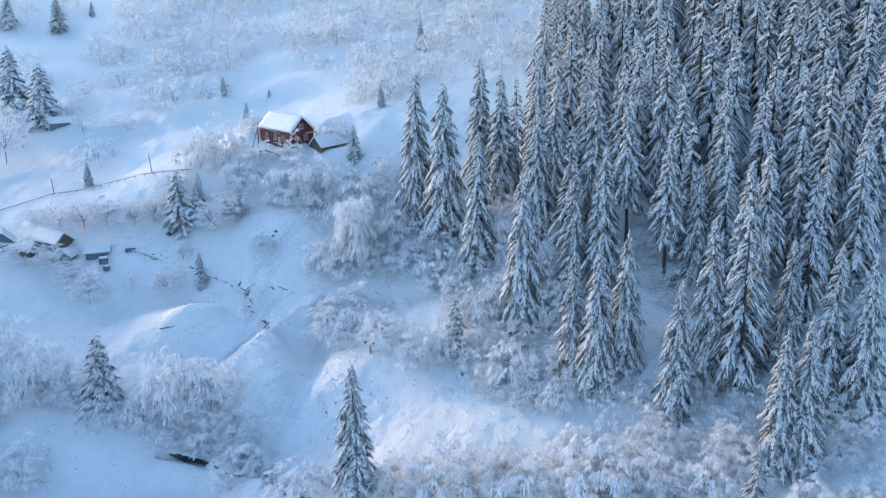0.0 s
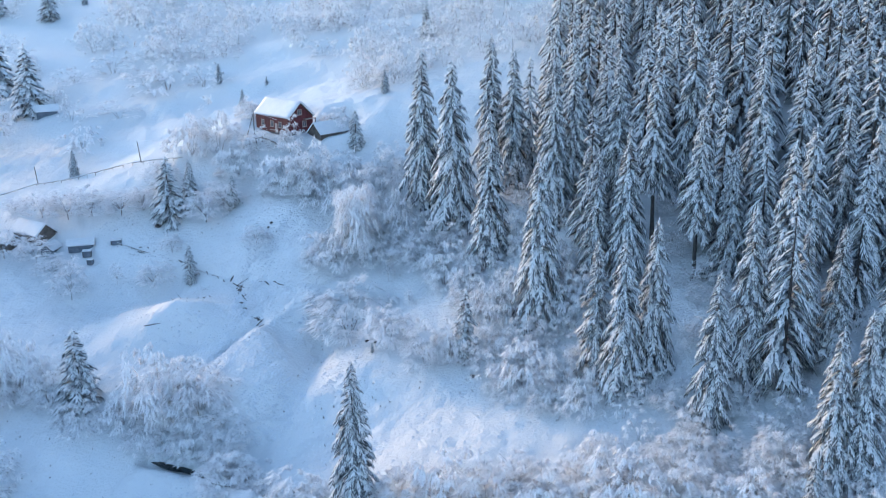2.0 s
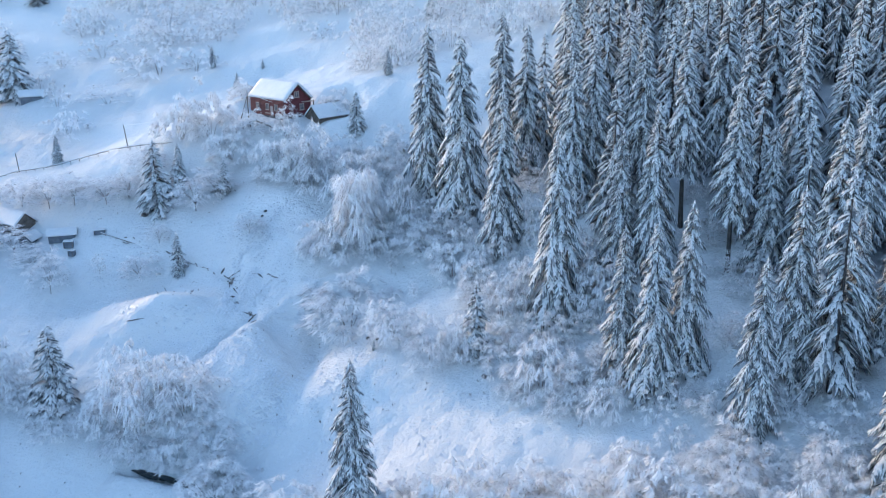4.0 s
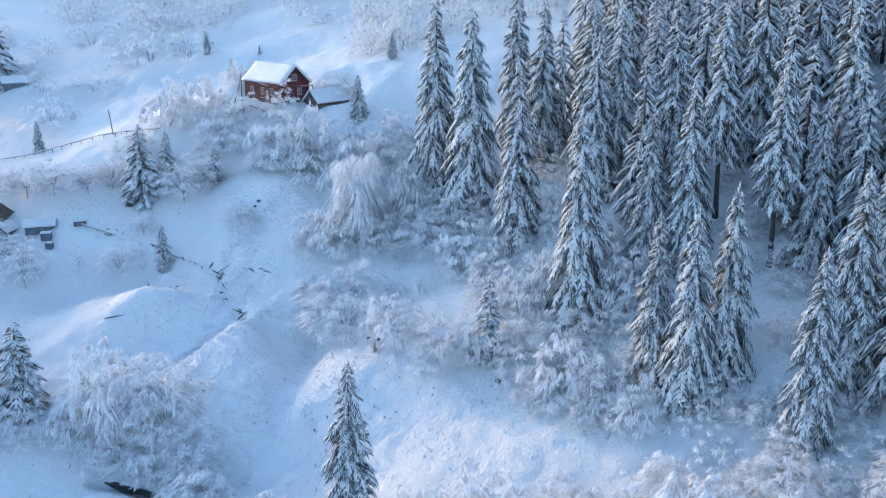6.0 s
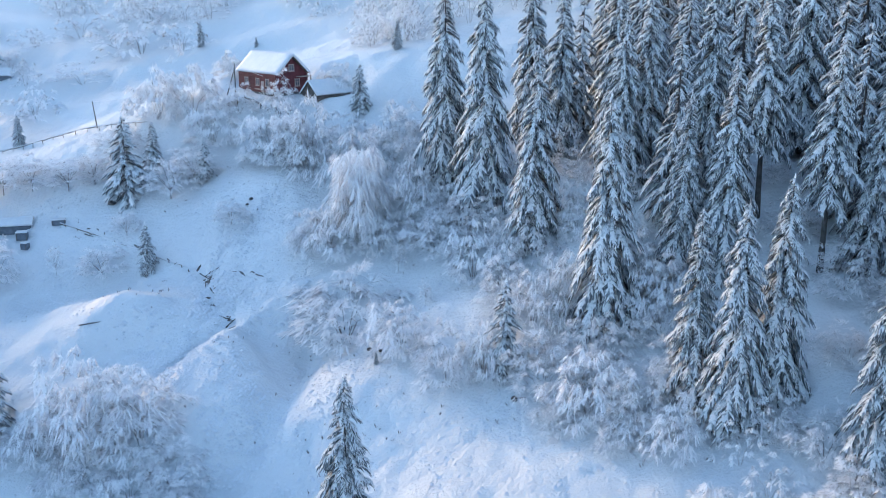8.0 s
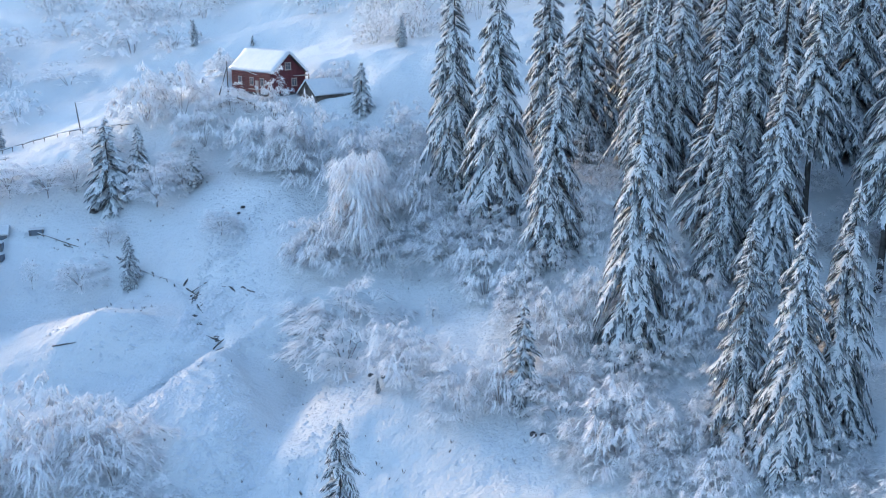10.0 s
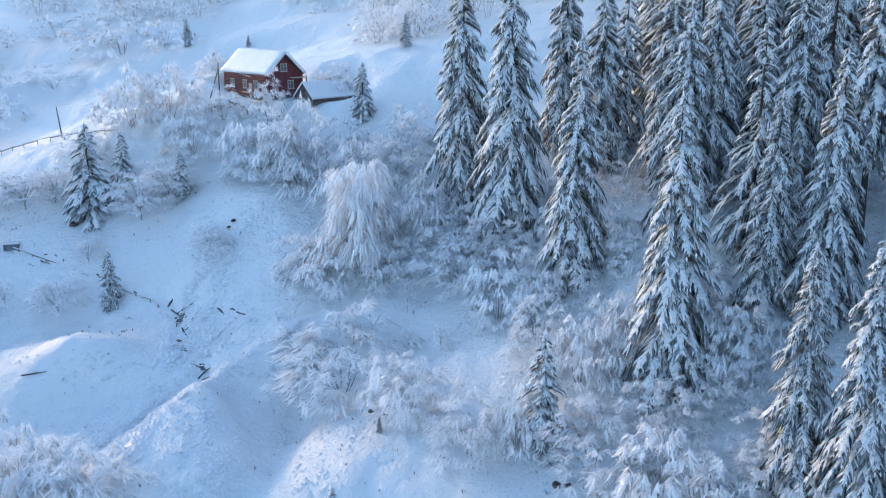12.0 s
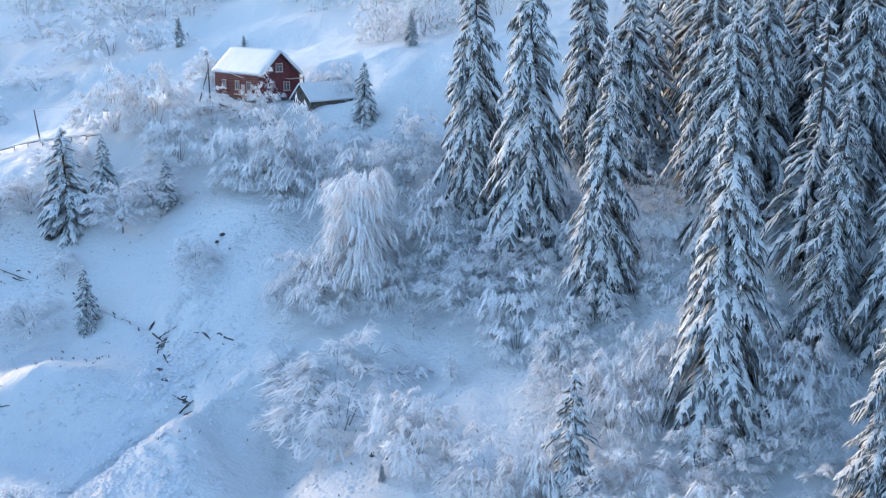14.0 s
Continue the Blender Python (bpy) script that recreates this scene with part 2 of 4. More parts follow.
def spread(lo, hi, step, far):
    """Grid lines: even inside lo..hi, then ever wider out to far."""
    inner = [lo + i * step for i in range(int((hi - lo) / step) + 1)]
    out, s, v = [], step, inner[-1]
    while v < far:
        s *= 1.10
        v += s
        out.append(v)
    back, s, v = [], step, lo
    while v > -far:
        s *= 1.10
        v -= s
        back.append(v)
    return back[::-1] + inner + out


def build_ground():
    xs, ys = spread(-110, 50, 0.7, 4000), spread(122, 285, 0.7, 4000)
    verts = [(x, y, rough_height(x, y)) for y in ys for x in xs]
    n = len(xs)
    faces = [(j * n + i, j * n + i + 1, (j + 1) * n + i + 1, (j + 1) * n + i) for j in range(len(ys) - 1) for i in range(n - 1)]
    ob = new("ground", mesh_from("ground", verts, faces, SNOW_GROUND))
    return tagged(ob, "snow-covered hillside with bumps, hollows and a shallow gully", "ground", kind="structure")


build_ground()


def build_stream():
    verts, faces = [], []
    line = [Vector((x, y, 0)) for x, y in STREAM]
    pts = []
    for a, b in zip(line, line[1:]):
        for i in range(6):
            pts.append(a.lerp(b, i / 6))
    for i, p in enumerate(pts):
        way = (pts[min(i + 1, len(pts) - 1)] - pts[max(i - 1, 0)]).normalized()
        side = Vector((-way.y, way.x, 0))
        z = ground_height(p.x, p.y) + 0.5
        w = 1.1 + 0.5 * noise.noise((p.x * 0.3, p.y * 0.3, 0))
        w *= min(1.0, 0.1 + i / 5)
        for s in (-1, 1):
            verts.append((p + side * s * w + Vector((0, 0, z)))[:])
        if i:
            faces.append((2 * i - 2, 2 * i - 1, 2 * i + 1, 2 * i))
    ob = new("water", mesh_from("water", verts, faces, WATER))
    tagged(ob, "dark open stream water between snowy banks", "stream", kind="structure")


build_stream()


# ---- trees ----
class Growth:
    """Collects many small pieces of one mesh."""

    def __init__(self):
        self.v, self.f = [], []

    def blade(self, p, q, side, w):
        """A flat leaf-shaped spray from p to q, bent down in the middle."""
        i, m = len(self.v), p.lerp(q, 0.45)
        self.v += [p[:], (m + side * w)[:], q[:], (m - side * w)[:]]
        self.f.append((i, i + 1, i + 2, i + 3))

    def spike(self, p, q, side, w):
        """One thin tapering twig from p to q."""
        i = len(self.v)
        self.v += [(p + side * w)[:], q[:], (p - side * w)[:]]
        self.f.append((i, i + 1, i + 2))

    def lump(self, p, q, side, w, h):
        """A tapering pad that lies on a twig from p to q."""
        i, m = len(self.v), p.lerp(q, 0.5)
        self.v += [p[:], q[:], (m + side * w)[:], (m - side * w)[:], (m + Vector((0, 0, h)))[:]]
        self.f += [(i, i + 2, i + 4), (i, i + 4, i + 3), (i + 1, i + 4, i + 2), (i + 1, i + 3, i + 4)]

    def fold(self, p, q, side, w, drop):
        """A narrow ridge of snow from p to q, its flanks falling away by drop."""
        i, m = len(self.v), p.lerp(q, 0.45)
        low = Vector((0, 0, -drop))
        self.v += [p[:], (m + side * w + low)[:], q[:], (m - side * w + low)[:]]
        self.f += [(i, i + 1, i + 2), (i, i + 2, i + 3)]

    def leaf(self, a, b, q, out, w):
        """A side spray that grows from the stretch a to b of a bough and ends in q, bellied outward."""
        i = len(self.v)
        self.v += [a[:], (a.lerp(q, 0.5) + out * w)[:], q[:], b.lerp(q, 0.55)[:], b[:]]
        self.f += [(i, i + 1, i + 3, i + 4), (i + 1, i + 2, i + 3)]

    def heap(self, a, b, q, rise, out):
        """Snow lying on such a spray: raised along its middle, blunt at the end."""
        i, c = len(self.v), a.lerp(b, 0.5)
        m = c.lerp(q, 0.55)
        wide = (b - a) * 0.42
        self.v += [a[:], b[:], (m + wide)[:], q[:], (m - wide + out)[:], (c.lerp(q, 0.35) + rise)[:], (c.lerp(q, 0.85) + rise * 0.7)[:]]
        self.f += [(i, i + 5, i + 1), (i + 1, i + 5, i + 6, i + 2), (i + 2, i + 6, i + 3), (i + 3, i + 6, i + 4), (i + 4, i + 6, i + 5, i)]

    def tube(self, pts, radii, sides=5):
        start = len(self.v)
        for k, (p, r) in enumerate(zip(pts, radii)):
            way = (pts[min(k + 1, len(pts) - 1)] - pts[max(k - 1, 0)]).normalized()
            a = way.orthogonal().normalized()
            b = way.cross(a)
            for s in range(sides):
                t = s * math.tau / sides
                self.v.append((p + (a * math.cos(t) + b * math.sin(t)) * r)[:])
        for k in range(len(pts) - 1):
            for s in range(sides):
                i, j = start + k * sides + s, start + k * sides + (s + 1) % sides
                self.f.append((i, j, j + sides, i + sides))

    def mesh(self, name, mat):
        return mesh_from(name, self.v, self.f, mat)


def spruce_meshes(seed, height, radius, bare, spacing, per_whorl, twigs, load, droop=0.55, far=False):
    """Trunk, needled boughs and the snow on them, of one spruce: each bough is a drooping fern-like spray under a lumpy load of snow."""
    rng = random.Random(seed)
    trunk, green, snow = Growth(), Growth(), Growth()
    bend = Vector((rng.uniform(-1, 1), rng.uniform(-1, 1), 0)) * 0.012 * height
    axis = lambda s: bend * math.sin(s * 2.4) + Vector((0, 0, s * height))
    grown = min(1.0, height / 16)
    base_r = 0.011 * height + 0.05
    trunk.tube([axis(i / 8.3) for i in range(9)], [base_r * (1.15 if i == 0 else 1) * (1 - i / 8) + 0.02 for i in range(9)], 7)
    up = Vector((0, 0, 1))
    z = bare * height
    while z < height * 0.985:
        s = (z / height - bare) / (1 - bare)
        reach = radius * ((1 - s) ** 0.78 * 0.93 + 0.035) * min(1.0, 0.62 + 2.2 * s)
        reach *= 1 + 0.16 * noise.noise((seed * 1.3, z * 0.35, 0.5))
        n = max(4, round(per_whorl * (0.55 + 0.45 * (1 - s))))
        first = rng.uniform(0, math.tau)
        for k in range(n):
            if rng.random() < 0.08:
                continue
            turn = first + k * math.tau / n + rng.uniform(-0.35, 0.35)
            out = Vector((math.cos(turn), math.sin(turn), 0))
            side = Vector((-out.y, out.x, 0))
            ln = reach * rng.uniform(0.68, 1.15) * (1.25 if rng.random() < 0.07 else 1)
            fall = droop * rng.uniform(0.7, 1.35) * (0.45 + 0.75 * (1 - s))
            sway = side * rng.uniform(-0.18, 0.18) * ln
            root = axis(z / height) + Vector((0, 0, rng.uniform(-0.45, 0.45) * spacing))
            at = lambda f: root + out * ln * f + sway * f * f + Vector((0, 0, ln * (0.16 * f - fall * f ** 1.7)))
            carry = load * rng.uniform(0.55, 1.25)
            count = max(3, min(twigs, round(twigs * (0.35 + ln / radius))))
            step = 0.86 / count
            wing = (0.30 * ln + 0.22 * grown) * rng.uniform(0.8, 1.2)
            pad = (0.05 * grown + 0.035 * ln)
            for j in range(count):
                f0 = 0.14 + step * j
                a, b = at(f0), at(min(1.04, f0 + step * 1.5))
                along = (b - a).normalized()
                shape = math.sin(math.pi * min(0.97, 0.22 + 0.72 * f0)) ** 0.8
                for sgn in (-1, 1):
                    tl = wing * shape * rng.uniform(0.55, 1.2)
                    q = b + side * sgn * tl * rng.uniform(0.55, 0.85) + along * tl * rng.uniform(0.35, 0.75)
                    q.z -= tl * rng.uniform(0.3, 0.75)
                    low = Vector((0, 0, 0.07 + 0.05 * tl))
                    green.leaf(a - low, b - low, q - low * 1.5, side * sgn, 0.10 * tl)
                    if rng.random() < 0.86:
                        cover = rng.uniform(0.6, 1.02)
                        if far:
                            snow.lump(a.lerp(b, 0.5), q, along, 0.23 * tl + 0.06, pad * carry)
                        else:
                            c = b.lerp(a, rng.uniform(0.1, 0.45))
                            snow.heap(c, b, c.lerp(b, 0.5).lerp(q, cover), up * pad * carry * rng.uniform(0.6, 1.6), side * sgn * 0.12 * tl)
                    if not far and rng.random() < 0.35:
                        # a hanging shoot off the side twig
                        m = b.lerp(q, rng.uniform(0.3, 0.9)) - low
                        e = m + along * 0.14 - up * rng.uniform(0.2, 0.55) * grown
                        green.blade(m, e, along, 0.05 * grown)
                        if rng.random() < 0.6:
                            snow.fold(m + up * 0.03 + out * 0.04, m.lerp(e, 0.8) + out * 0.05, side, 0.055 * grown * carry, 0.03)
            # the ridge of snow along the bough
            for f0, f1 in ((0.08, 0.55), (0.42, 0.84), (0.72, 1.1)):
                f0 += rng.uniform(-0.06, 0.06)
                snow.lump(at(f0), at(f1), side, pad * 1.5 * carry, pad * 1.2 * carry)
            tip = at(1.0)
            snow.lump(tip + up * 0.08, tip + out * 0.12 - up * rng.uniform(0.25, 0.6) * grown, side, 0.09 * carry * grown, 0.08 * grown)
        z += spacing * rng.uniform(0.7, 1.3) * (0.35 + 0.65 * (1 - s) ** 0.5)
    tip = axis(1.0)
    snow.lump(axis(0.955), tip + Vector((0, 0, 0.25)), Vector((1, 0, 0)), 0.12, 0.05)
    snow.lump(axis(0.93), tip, Vector((0, 1, 0)), 0.13, 0.05)
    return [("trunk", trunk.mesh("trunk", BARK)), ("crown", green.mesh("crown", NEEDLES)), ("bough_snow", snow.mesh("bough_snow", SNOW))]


def crown_meshes(seed, height, radius, clumps, arcs, wide, sag, low=0.0, stems=8, dark_share=0.3, bark=None, twigs=5):
    """Wood, bare twigs and rime of a bush or small broadleaved tree: sprays of arching rimed twigs gathered in clumps over an uneven dome above the height low."""
    rng = random.Random(seed)
    wood, dark, frost = Growth(), Growth(), Growth()
    core = Vector((0, 0, low))
    rise = height - low
    shift = Vector((seed * 1.7, seed * 0.3, 0))
    up = Vector((0, 0, 1))

    def dome(az, el):
        way = Vector((math.cos(az) * math.cos(el), math.sin(az) * math.cos(el), math.sin(el)))
        k = 1.0 + 0.30 * noise.noise(way * 1.6 + shift) + 0.22 * noise.noise(way * 3.6 + shift)
        return Vector((way.x * radius, way.y * radius, way.z * rise)) * k

    for k in range(stems):
        end = core + dome(k * math.tau / stems + rng.uniform(-0.4, 0.4), rng.uniform(0.5, 1.3)) * 0.6
        foot = Vector((end.x, end.y, 0)) * (0.12 if low < 0.1 else 0.0)
        mid = foot.lerp(end, 0.5) - Vector((end.x, end.y, 0)) * 0.13 + Vector((0, 0, 0.05 * height))
        fork = core * 0.9
        pts = [foot - Vector((0, 0, 0.3)), mid, end] if low < 0.1 else [Vector((0, 0, -0.3)), fork, fork.lerp(end, 0.5) + Vector((0, 0, 0.06 * rise)), end]
        r = (0.006 if low < 0.1 else 0.012) * height ** 0.8 + 0.012
        wood.tube(pts, [r * (1 - 0.75 * i / (len(pts) - 1)) for i in range(len(pts))], 4)
    unit = 0.5 * (radius + rise)
    for k in range(clumps):
        # clumps spread evenly over the dome by the golden angle, then shaken
        el = math.asin(min(0.99, max(0.03, (k + rng.uniform(0.0, 1.0)) / clumps)))
        az = k * 2.39996 + rng.uniform(-0.5, 0.5)
        tip = dome(az, el)
        shell = rng.uniform(0.70, 1.06)
        ln = unit * rng.uniform(0.20, 0.36)
        out = tip.normalized()
        base = core + tip * shell - out * ln * 0.75
        dark.blade(base - up * 0.1, core + tip * shell, Vector((-out.y, out.x, 0)), 0.03)
        load = wide * rng.uniform(0.7, 1.3)
        heading = math.atan2(out.y, out.x) + rng.gauss(0, 0.4)
        for t in range(arcs):
            a = heading + rng.gauss(0, 0.75)
            way = Vector((math.cos(a), math.sin(a), 0))
            side = Vector((-way.y, way.x, 0))
            l1 = ln * rng.uniform(0.55, 1.15)
            lift = (0.35 + 0.65 * out.z) * rng.uniform(0.35, 1.0)
            p = base + way * 0.12 * ln * rng.random() + up * 0.25 * ln * rng.random()
            q = p + (way * (1.0 - 0.55 * lift) + up * lift * 0.9) * l1 * 0.6
            e = q + (way * 0.62 - up * sag * rng.uniform(0.35, 1.15)) * l1 * 0.6
            q.z, e.z = max(q.z, 0.06), max(e.z, 0.03)
            m = q.lerp(e, 0.5) + up * 0.08 * l1
            w = load * (0.032 + 0.013 * l1)
            frost.fold(p, q + (q - p) * 0.15, side, w * 0.8, w * 0.7)
            frost.fold(q - (e - q) * 0.15, e, side, w * 1.25, w * 0.9)
            if rng.random() < dark_share:
                dark.blade(p - up * 0.07, q - up * 0.09, side, 0.03)
                dark.blade(q - up * 0.10, e - up * 0.12, side, 0.03)
            for j in range(twigs):
                b = (p.lerp(q, rng.uniform(0.4, 1.0)) if j % 2 else q.lerp(e, rng.uniform(0.05, 0.95)))
                a2 = a + rng.choice((-1, 1)) * rng.uniform(0.4, 1.3)
                tl = (0.14 + 0.24 * l1) * rng.uniform(0.5, 1.3)
                c = b + Vector((math.cos(a2), math.sin(a2), rng.uniform(-0.1, 0.5) - 0.8 * sag * rng.random())) * tl
                c.z = max(c.z, 0.02)
                across = (c - b).cross(up)
                across = across.normalized() if across.length > 1e-4 else side
                frost.spike(b, c, across, load * (0.022 + 0.035 * tl) * rng.uniform(0.7, 1.2))
    return [("wood", wood.mesh("wood", RIMED_BARK)), ("twig_mass", dark.mesh("twig_mass", bark or TWIG)), ("rime", frost.mesh("rime", FROST))]


# mesh sets, each shared by all the plants of its kind: nominal height, radius, pieces
SPRUCES = [(24.0, spruce_meshes(s, 24.0, r, b, 0.80, 9, 7, l, d)) for s, r, b, l, d in
           ((11, 4.3, 0.05, 1.3, 1.0), (12, 3.8, 0.08, 1.0, 0.9), (13, 4.5, 0.04, 1.5, 1.1), (14, 3.4, 0.36, 1.4, 0.85))]
FAR_SPRUCES = [(24.0, spruce_meshes(s, 24.0, r, b, 1.25, 6, 3, l, 0.90, True)) for s, r, b, l in
               ((21, 4.2, 0.08, 1.5), (22, 3.7, 0.13, 1.35), (23, 4.4, 0.06, 1.7))]
YOUNG_SPRUCES = [(8.0, spruce_meshes(s, 8.0, r, 0.04, 0.42, 8, 5, l, 0.75, True)) for s, r, l in ((31, 1.75, 0.85), (32, 2.1, 2.4))]
BUSHES = [(6.0, 4.0, crown_meshes(s, 6.0, 4.0, n, t, w, g, 0.0, 7, d)) for s, n, t, w, g, d in
          ((41, 68, 12, 1.35, 0.95, 0.26), (42, 74, 12, 1.05, 0.6, 0.30), (43, 62, 12, 1.8, 1.15, 0.24), (44, 70, 12, 1.05, 0.6, 0.34))]
FAR_BUSHES = [(6.0, 4.0, crown_meshes(s, 6.0, 4.0, 28, 6, w * 1.55, g, 0.0, 4, 0.7, BRUSH, 3)) for s, w, g in ((51, 1.3, 0.9), (52, 1.15, 0.6), (53, 1.5, 1.1))]
UNDERGROWTH = [(6.0, 4.0, crown_meshes(s, 6.0, 4.0, 24, 7, w * 1.3, g, 0.0, 4, 0.6, BRUSH, 3)) for s, w, g in ((81, 1.8, 0.6), (82, 1.6, 0.4), (83, 2.1, 0.9))]
TREES = [(7.0, 3.4, crown_meshes(s, 7.0, 3.4, 60, 12, w, g, 1.6, 7, 0.2)) for s, w, g in ((61, 0.85, 0.45), (62, 1.05, 0.7))]
BIRCHES = [(14.0, 4.0, crown_meshes(71, 14.0, 4.0, 110, 20, 1.2, 1.1, 2.0, 7, 0.08))]


def scattered(name, rows, sets, label, category):
    """Many like plants too far or too tangled to tell apart, as one object: rows of x, y, height, width, turn, set."""
    verts, faces, mats, slots = [], [], [], []
    base = 0
    for x, y, h, w, turn, k in rows:
        kind = sets[k % len(sets)]
        tall, pieces = kind[0], kind[-1]
        across = w / 2 / kind[1] if len(kind) == 3 else w
        m = np.array(pose(x, y, ground_height(x, y) - 0.15, 0, 0, turn) @ Matrix.Diagonal((across, across, h / tall, 1)))
        for n, me in pieces:
            co = np.empty(len(me.vertices) * 3, "f")
            me.vertices.foreach_get("co", co)
            co = co.reshape(-1, 3) @ m[:3, :3].T + m[:3, 3]
            verts.append(co)
            mat = me.materials[0]
            if mat not in slots:
                slots.append(mat)
            s = slots.index(mat)
            for p in me.polygons:
                faces.append([base + v for v in p.vertices])
                mats.append(s)
            base += len(co)
    me = bpy.data.meshes.new(name)
    me.from_pydata(np.concatenate(verts).tolist(), [], faces)
    for mat in slots:
        me.materials.append(mat)
    me.polygons.foreach_set("material_index", mats)
    me.polygons.foreach_set("use_smooth", [True] * len(me.polygons))
    me.update()
    return tagged(new(name, me), label, category, kind="stuff")


def plant(name, kind, x, y, height, label, category, group, width=None, turn=None, lean=0.0):
    """Sets out one plant from a shared set of pieces."""
    if len(kind) == 3:
        tall, wide, pieces = kind
        across = (width / 2) / wide if width else height / tall
    else:
        tall, pieces = kind
        across = width or height / tall
    turn = random.uniform(0, 360) if turn is None else turn
    ob = new(name)
    ob.empty_display_size = 0.3
    ob.matrix_basis = pose(x, y, ground_height(x, y) - 0.15, 0, lean, turn) @ Matrix.Diagonal((across, across, height / tall, 1))
    for n, me in pieces:
        p = part_of(n, me, ob)
        if n in ("twig_mass", "rime", "bough_snow"):
            tagged(p, kind="stuff")
    return tagged(ob, label, category, group)


# ---- the spruce wood: its edge, tree by tree (x, y, height, set) ----
EDGE_TREES = [
    (-4.2, 195.0, 30.5, 0), (1.6, 186.5, 31.0, 2), (7.6, 171.5, 26.3, 0), (9.5, 199.5, 27.0, 1), (13.1, 193.0, 26.0, 1),
    (14.4, 154.5, 26.5, 2), (18.4, 171.0, 24.0, 2), (19.6, 183.0, 26.5, 1), (21.6, 173.5, 25.0, 0), (23.5, 158.0, 20.6, 1),
    (28.2, 155.7, 24.4, 0), (28.5, 168.3, 26.0, 1), (33.4, 161.5, 27.5, 3), (42.1, 173.5, 27.5, 0), (38.1, 152.7, 26.4, 3),
    (43.1, 151.7, 20.5, 2), (48.9, 159.0, 27.0, 0)]
FRONT_TREES = [
    (47.5, 140.0, 26.0, 0), (50.5, 140.8, 27.0, 3), (21.2, 140.6, 20.8, 1), (28.6, 139.0, 22.4, 2), (24.5, 136.5, 22.4, 2),
    (47.0, 131.0, 20.2, 1), (51.3, 131.0, 18.6, 0), (44.8, 112.6, 20.0, 2), (47.8, 112.6, 21.0, 0), (54.0, 121.5, 23.0, 1),
    (57.8, 118.6, 22.0, 2), (34.0, 126.3, 21.2, 0), (37.4, 100.0, 16.0, 1), (40.5, 132.4, 24.0, 0), (66.6, 144.7, 23.0, 2),
    (58.5, 149.2, 22.5, 1), (60.2, 143.0, 22.5, 0)]
for rows, group in ((EDGE_TREES, "spruces of the wood"), (FRONT_TREES, "spruces of the wood")):
    for x, y, h, k in rows:
        label = ("tall spruce with a bare trunk below and snow-laden boughs" if k == 3 else
                 "tall dark spruce with snow-laden drooping boughs" if h > 22 else "mid-sized spruce with snow-laden drooping boughs at the wood's edge")
        plant("spruce", SPRUCES[k], x, y, h, label, "spruce", group, lean=random.uniform(-1.2, 1.2))

# the wood behind, row after row up the slope
taken = [(x, y) for x, y, h, k in EDGE_TREES + FRONT_TREES]
rng = random.Random(5)
spots = []
for j in range(30):
    for i in range(25):
        x, y = 5 + i * 5.5 + rng.uniform(-2.4, 2.4) + (j % 2) * 3, 128 + j * 5.9 + rng.uniform(-2.4, 2.4)
        if x < (0.135 * y - 5 if y > 205 else 15 if y > 195 else 22) or x > 0.5 * y + 6 or y > 252 or y < 0.9 * x + 80:
            continue
        if y < 163 and x < 40 or abs(x - 37) < 3.5 and y < 172:      # the clearing at the edge
            continue
        if all(math.hypot(x - a, y - b) > 4.2 for a, b in taken):
            spots.append((x, y))
            taken.append((x, y))
for n, (x, y) in enumerate(spots):
    if y < 215:
        plant("spruce", FAR_SPRUCES[n % 3], x, y, rng.uniform(21, 28), "snow-covered spruce deep in the dense wood", "spruce", "spruces of the wood", lean=rng.uniform(-1, 1))
scattered("far_wood", [(x, y, h, h / 24, rng.uniform(0, 360), n) for n, (x, y) in enumerate(spots) if y >= 215 for h in (rng.uniform(20, 27),)], FAR_SPRUCES,
          "dense snow-covered spruces far up the wooded slope", "wood")

# ---- spruces out on the open slopes ----
plant("spruce", SPRUCES[0], -12.6, 123.8, 22.0, "lone dark spruce dusted with snow above the stream", "spruce", "", width=1.0)
OPEN_FIRS = [
    (-50.7, 193.4, 8.0, 0), (-61.4, 158.7, 13.9, 0), (-88.4, 236.5, 6.5, 0), (-58.1, 208.7, 13.6, 1), (-54.8, 213.2, 8.0, 1),
    (-44.4, 207.4, 6.6, 1), (-60.7, 274.7, 5.7, 0), (-51.3, 257.6, 4.2, 1), (-46.7, 268.1, 2.4, 0), (-13.4, 234.1, 5.5, 0),
    (-18.8, 215.8, 8.2, 1), (-128.5, 291.3, 18.1, 1), (-113.9, 276.6, 18.6, 1), (-132.6, 345.1, 12.5, 0), (-124.6, 357.1, 6.0, 0),
    (-153.1, 351.7, 12.0, 1), (-3.9, 270.9, 9.0, 0), (2.9, 152.0, 11.2, 0), (-12.5, 158.9, 1.7, 0)]
for x, y, h, k in OPEN_FIRS:
    label = "small young spruce with snow on its boughs" if h < 10 else "full-branched spruce covered in snow on the open slope"
    plant("young_spruce" if h < 10 else "spruce", YOUNG_SPRUCES[k], x, y, h, label, "spruce", "spruces on the open slope", width=h / 8 * (1.12 if h < 12 else 1.3 if k else 1.5))

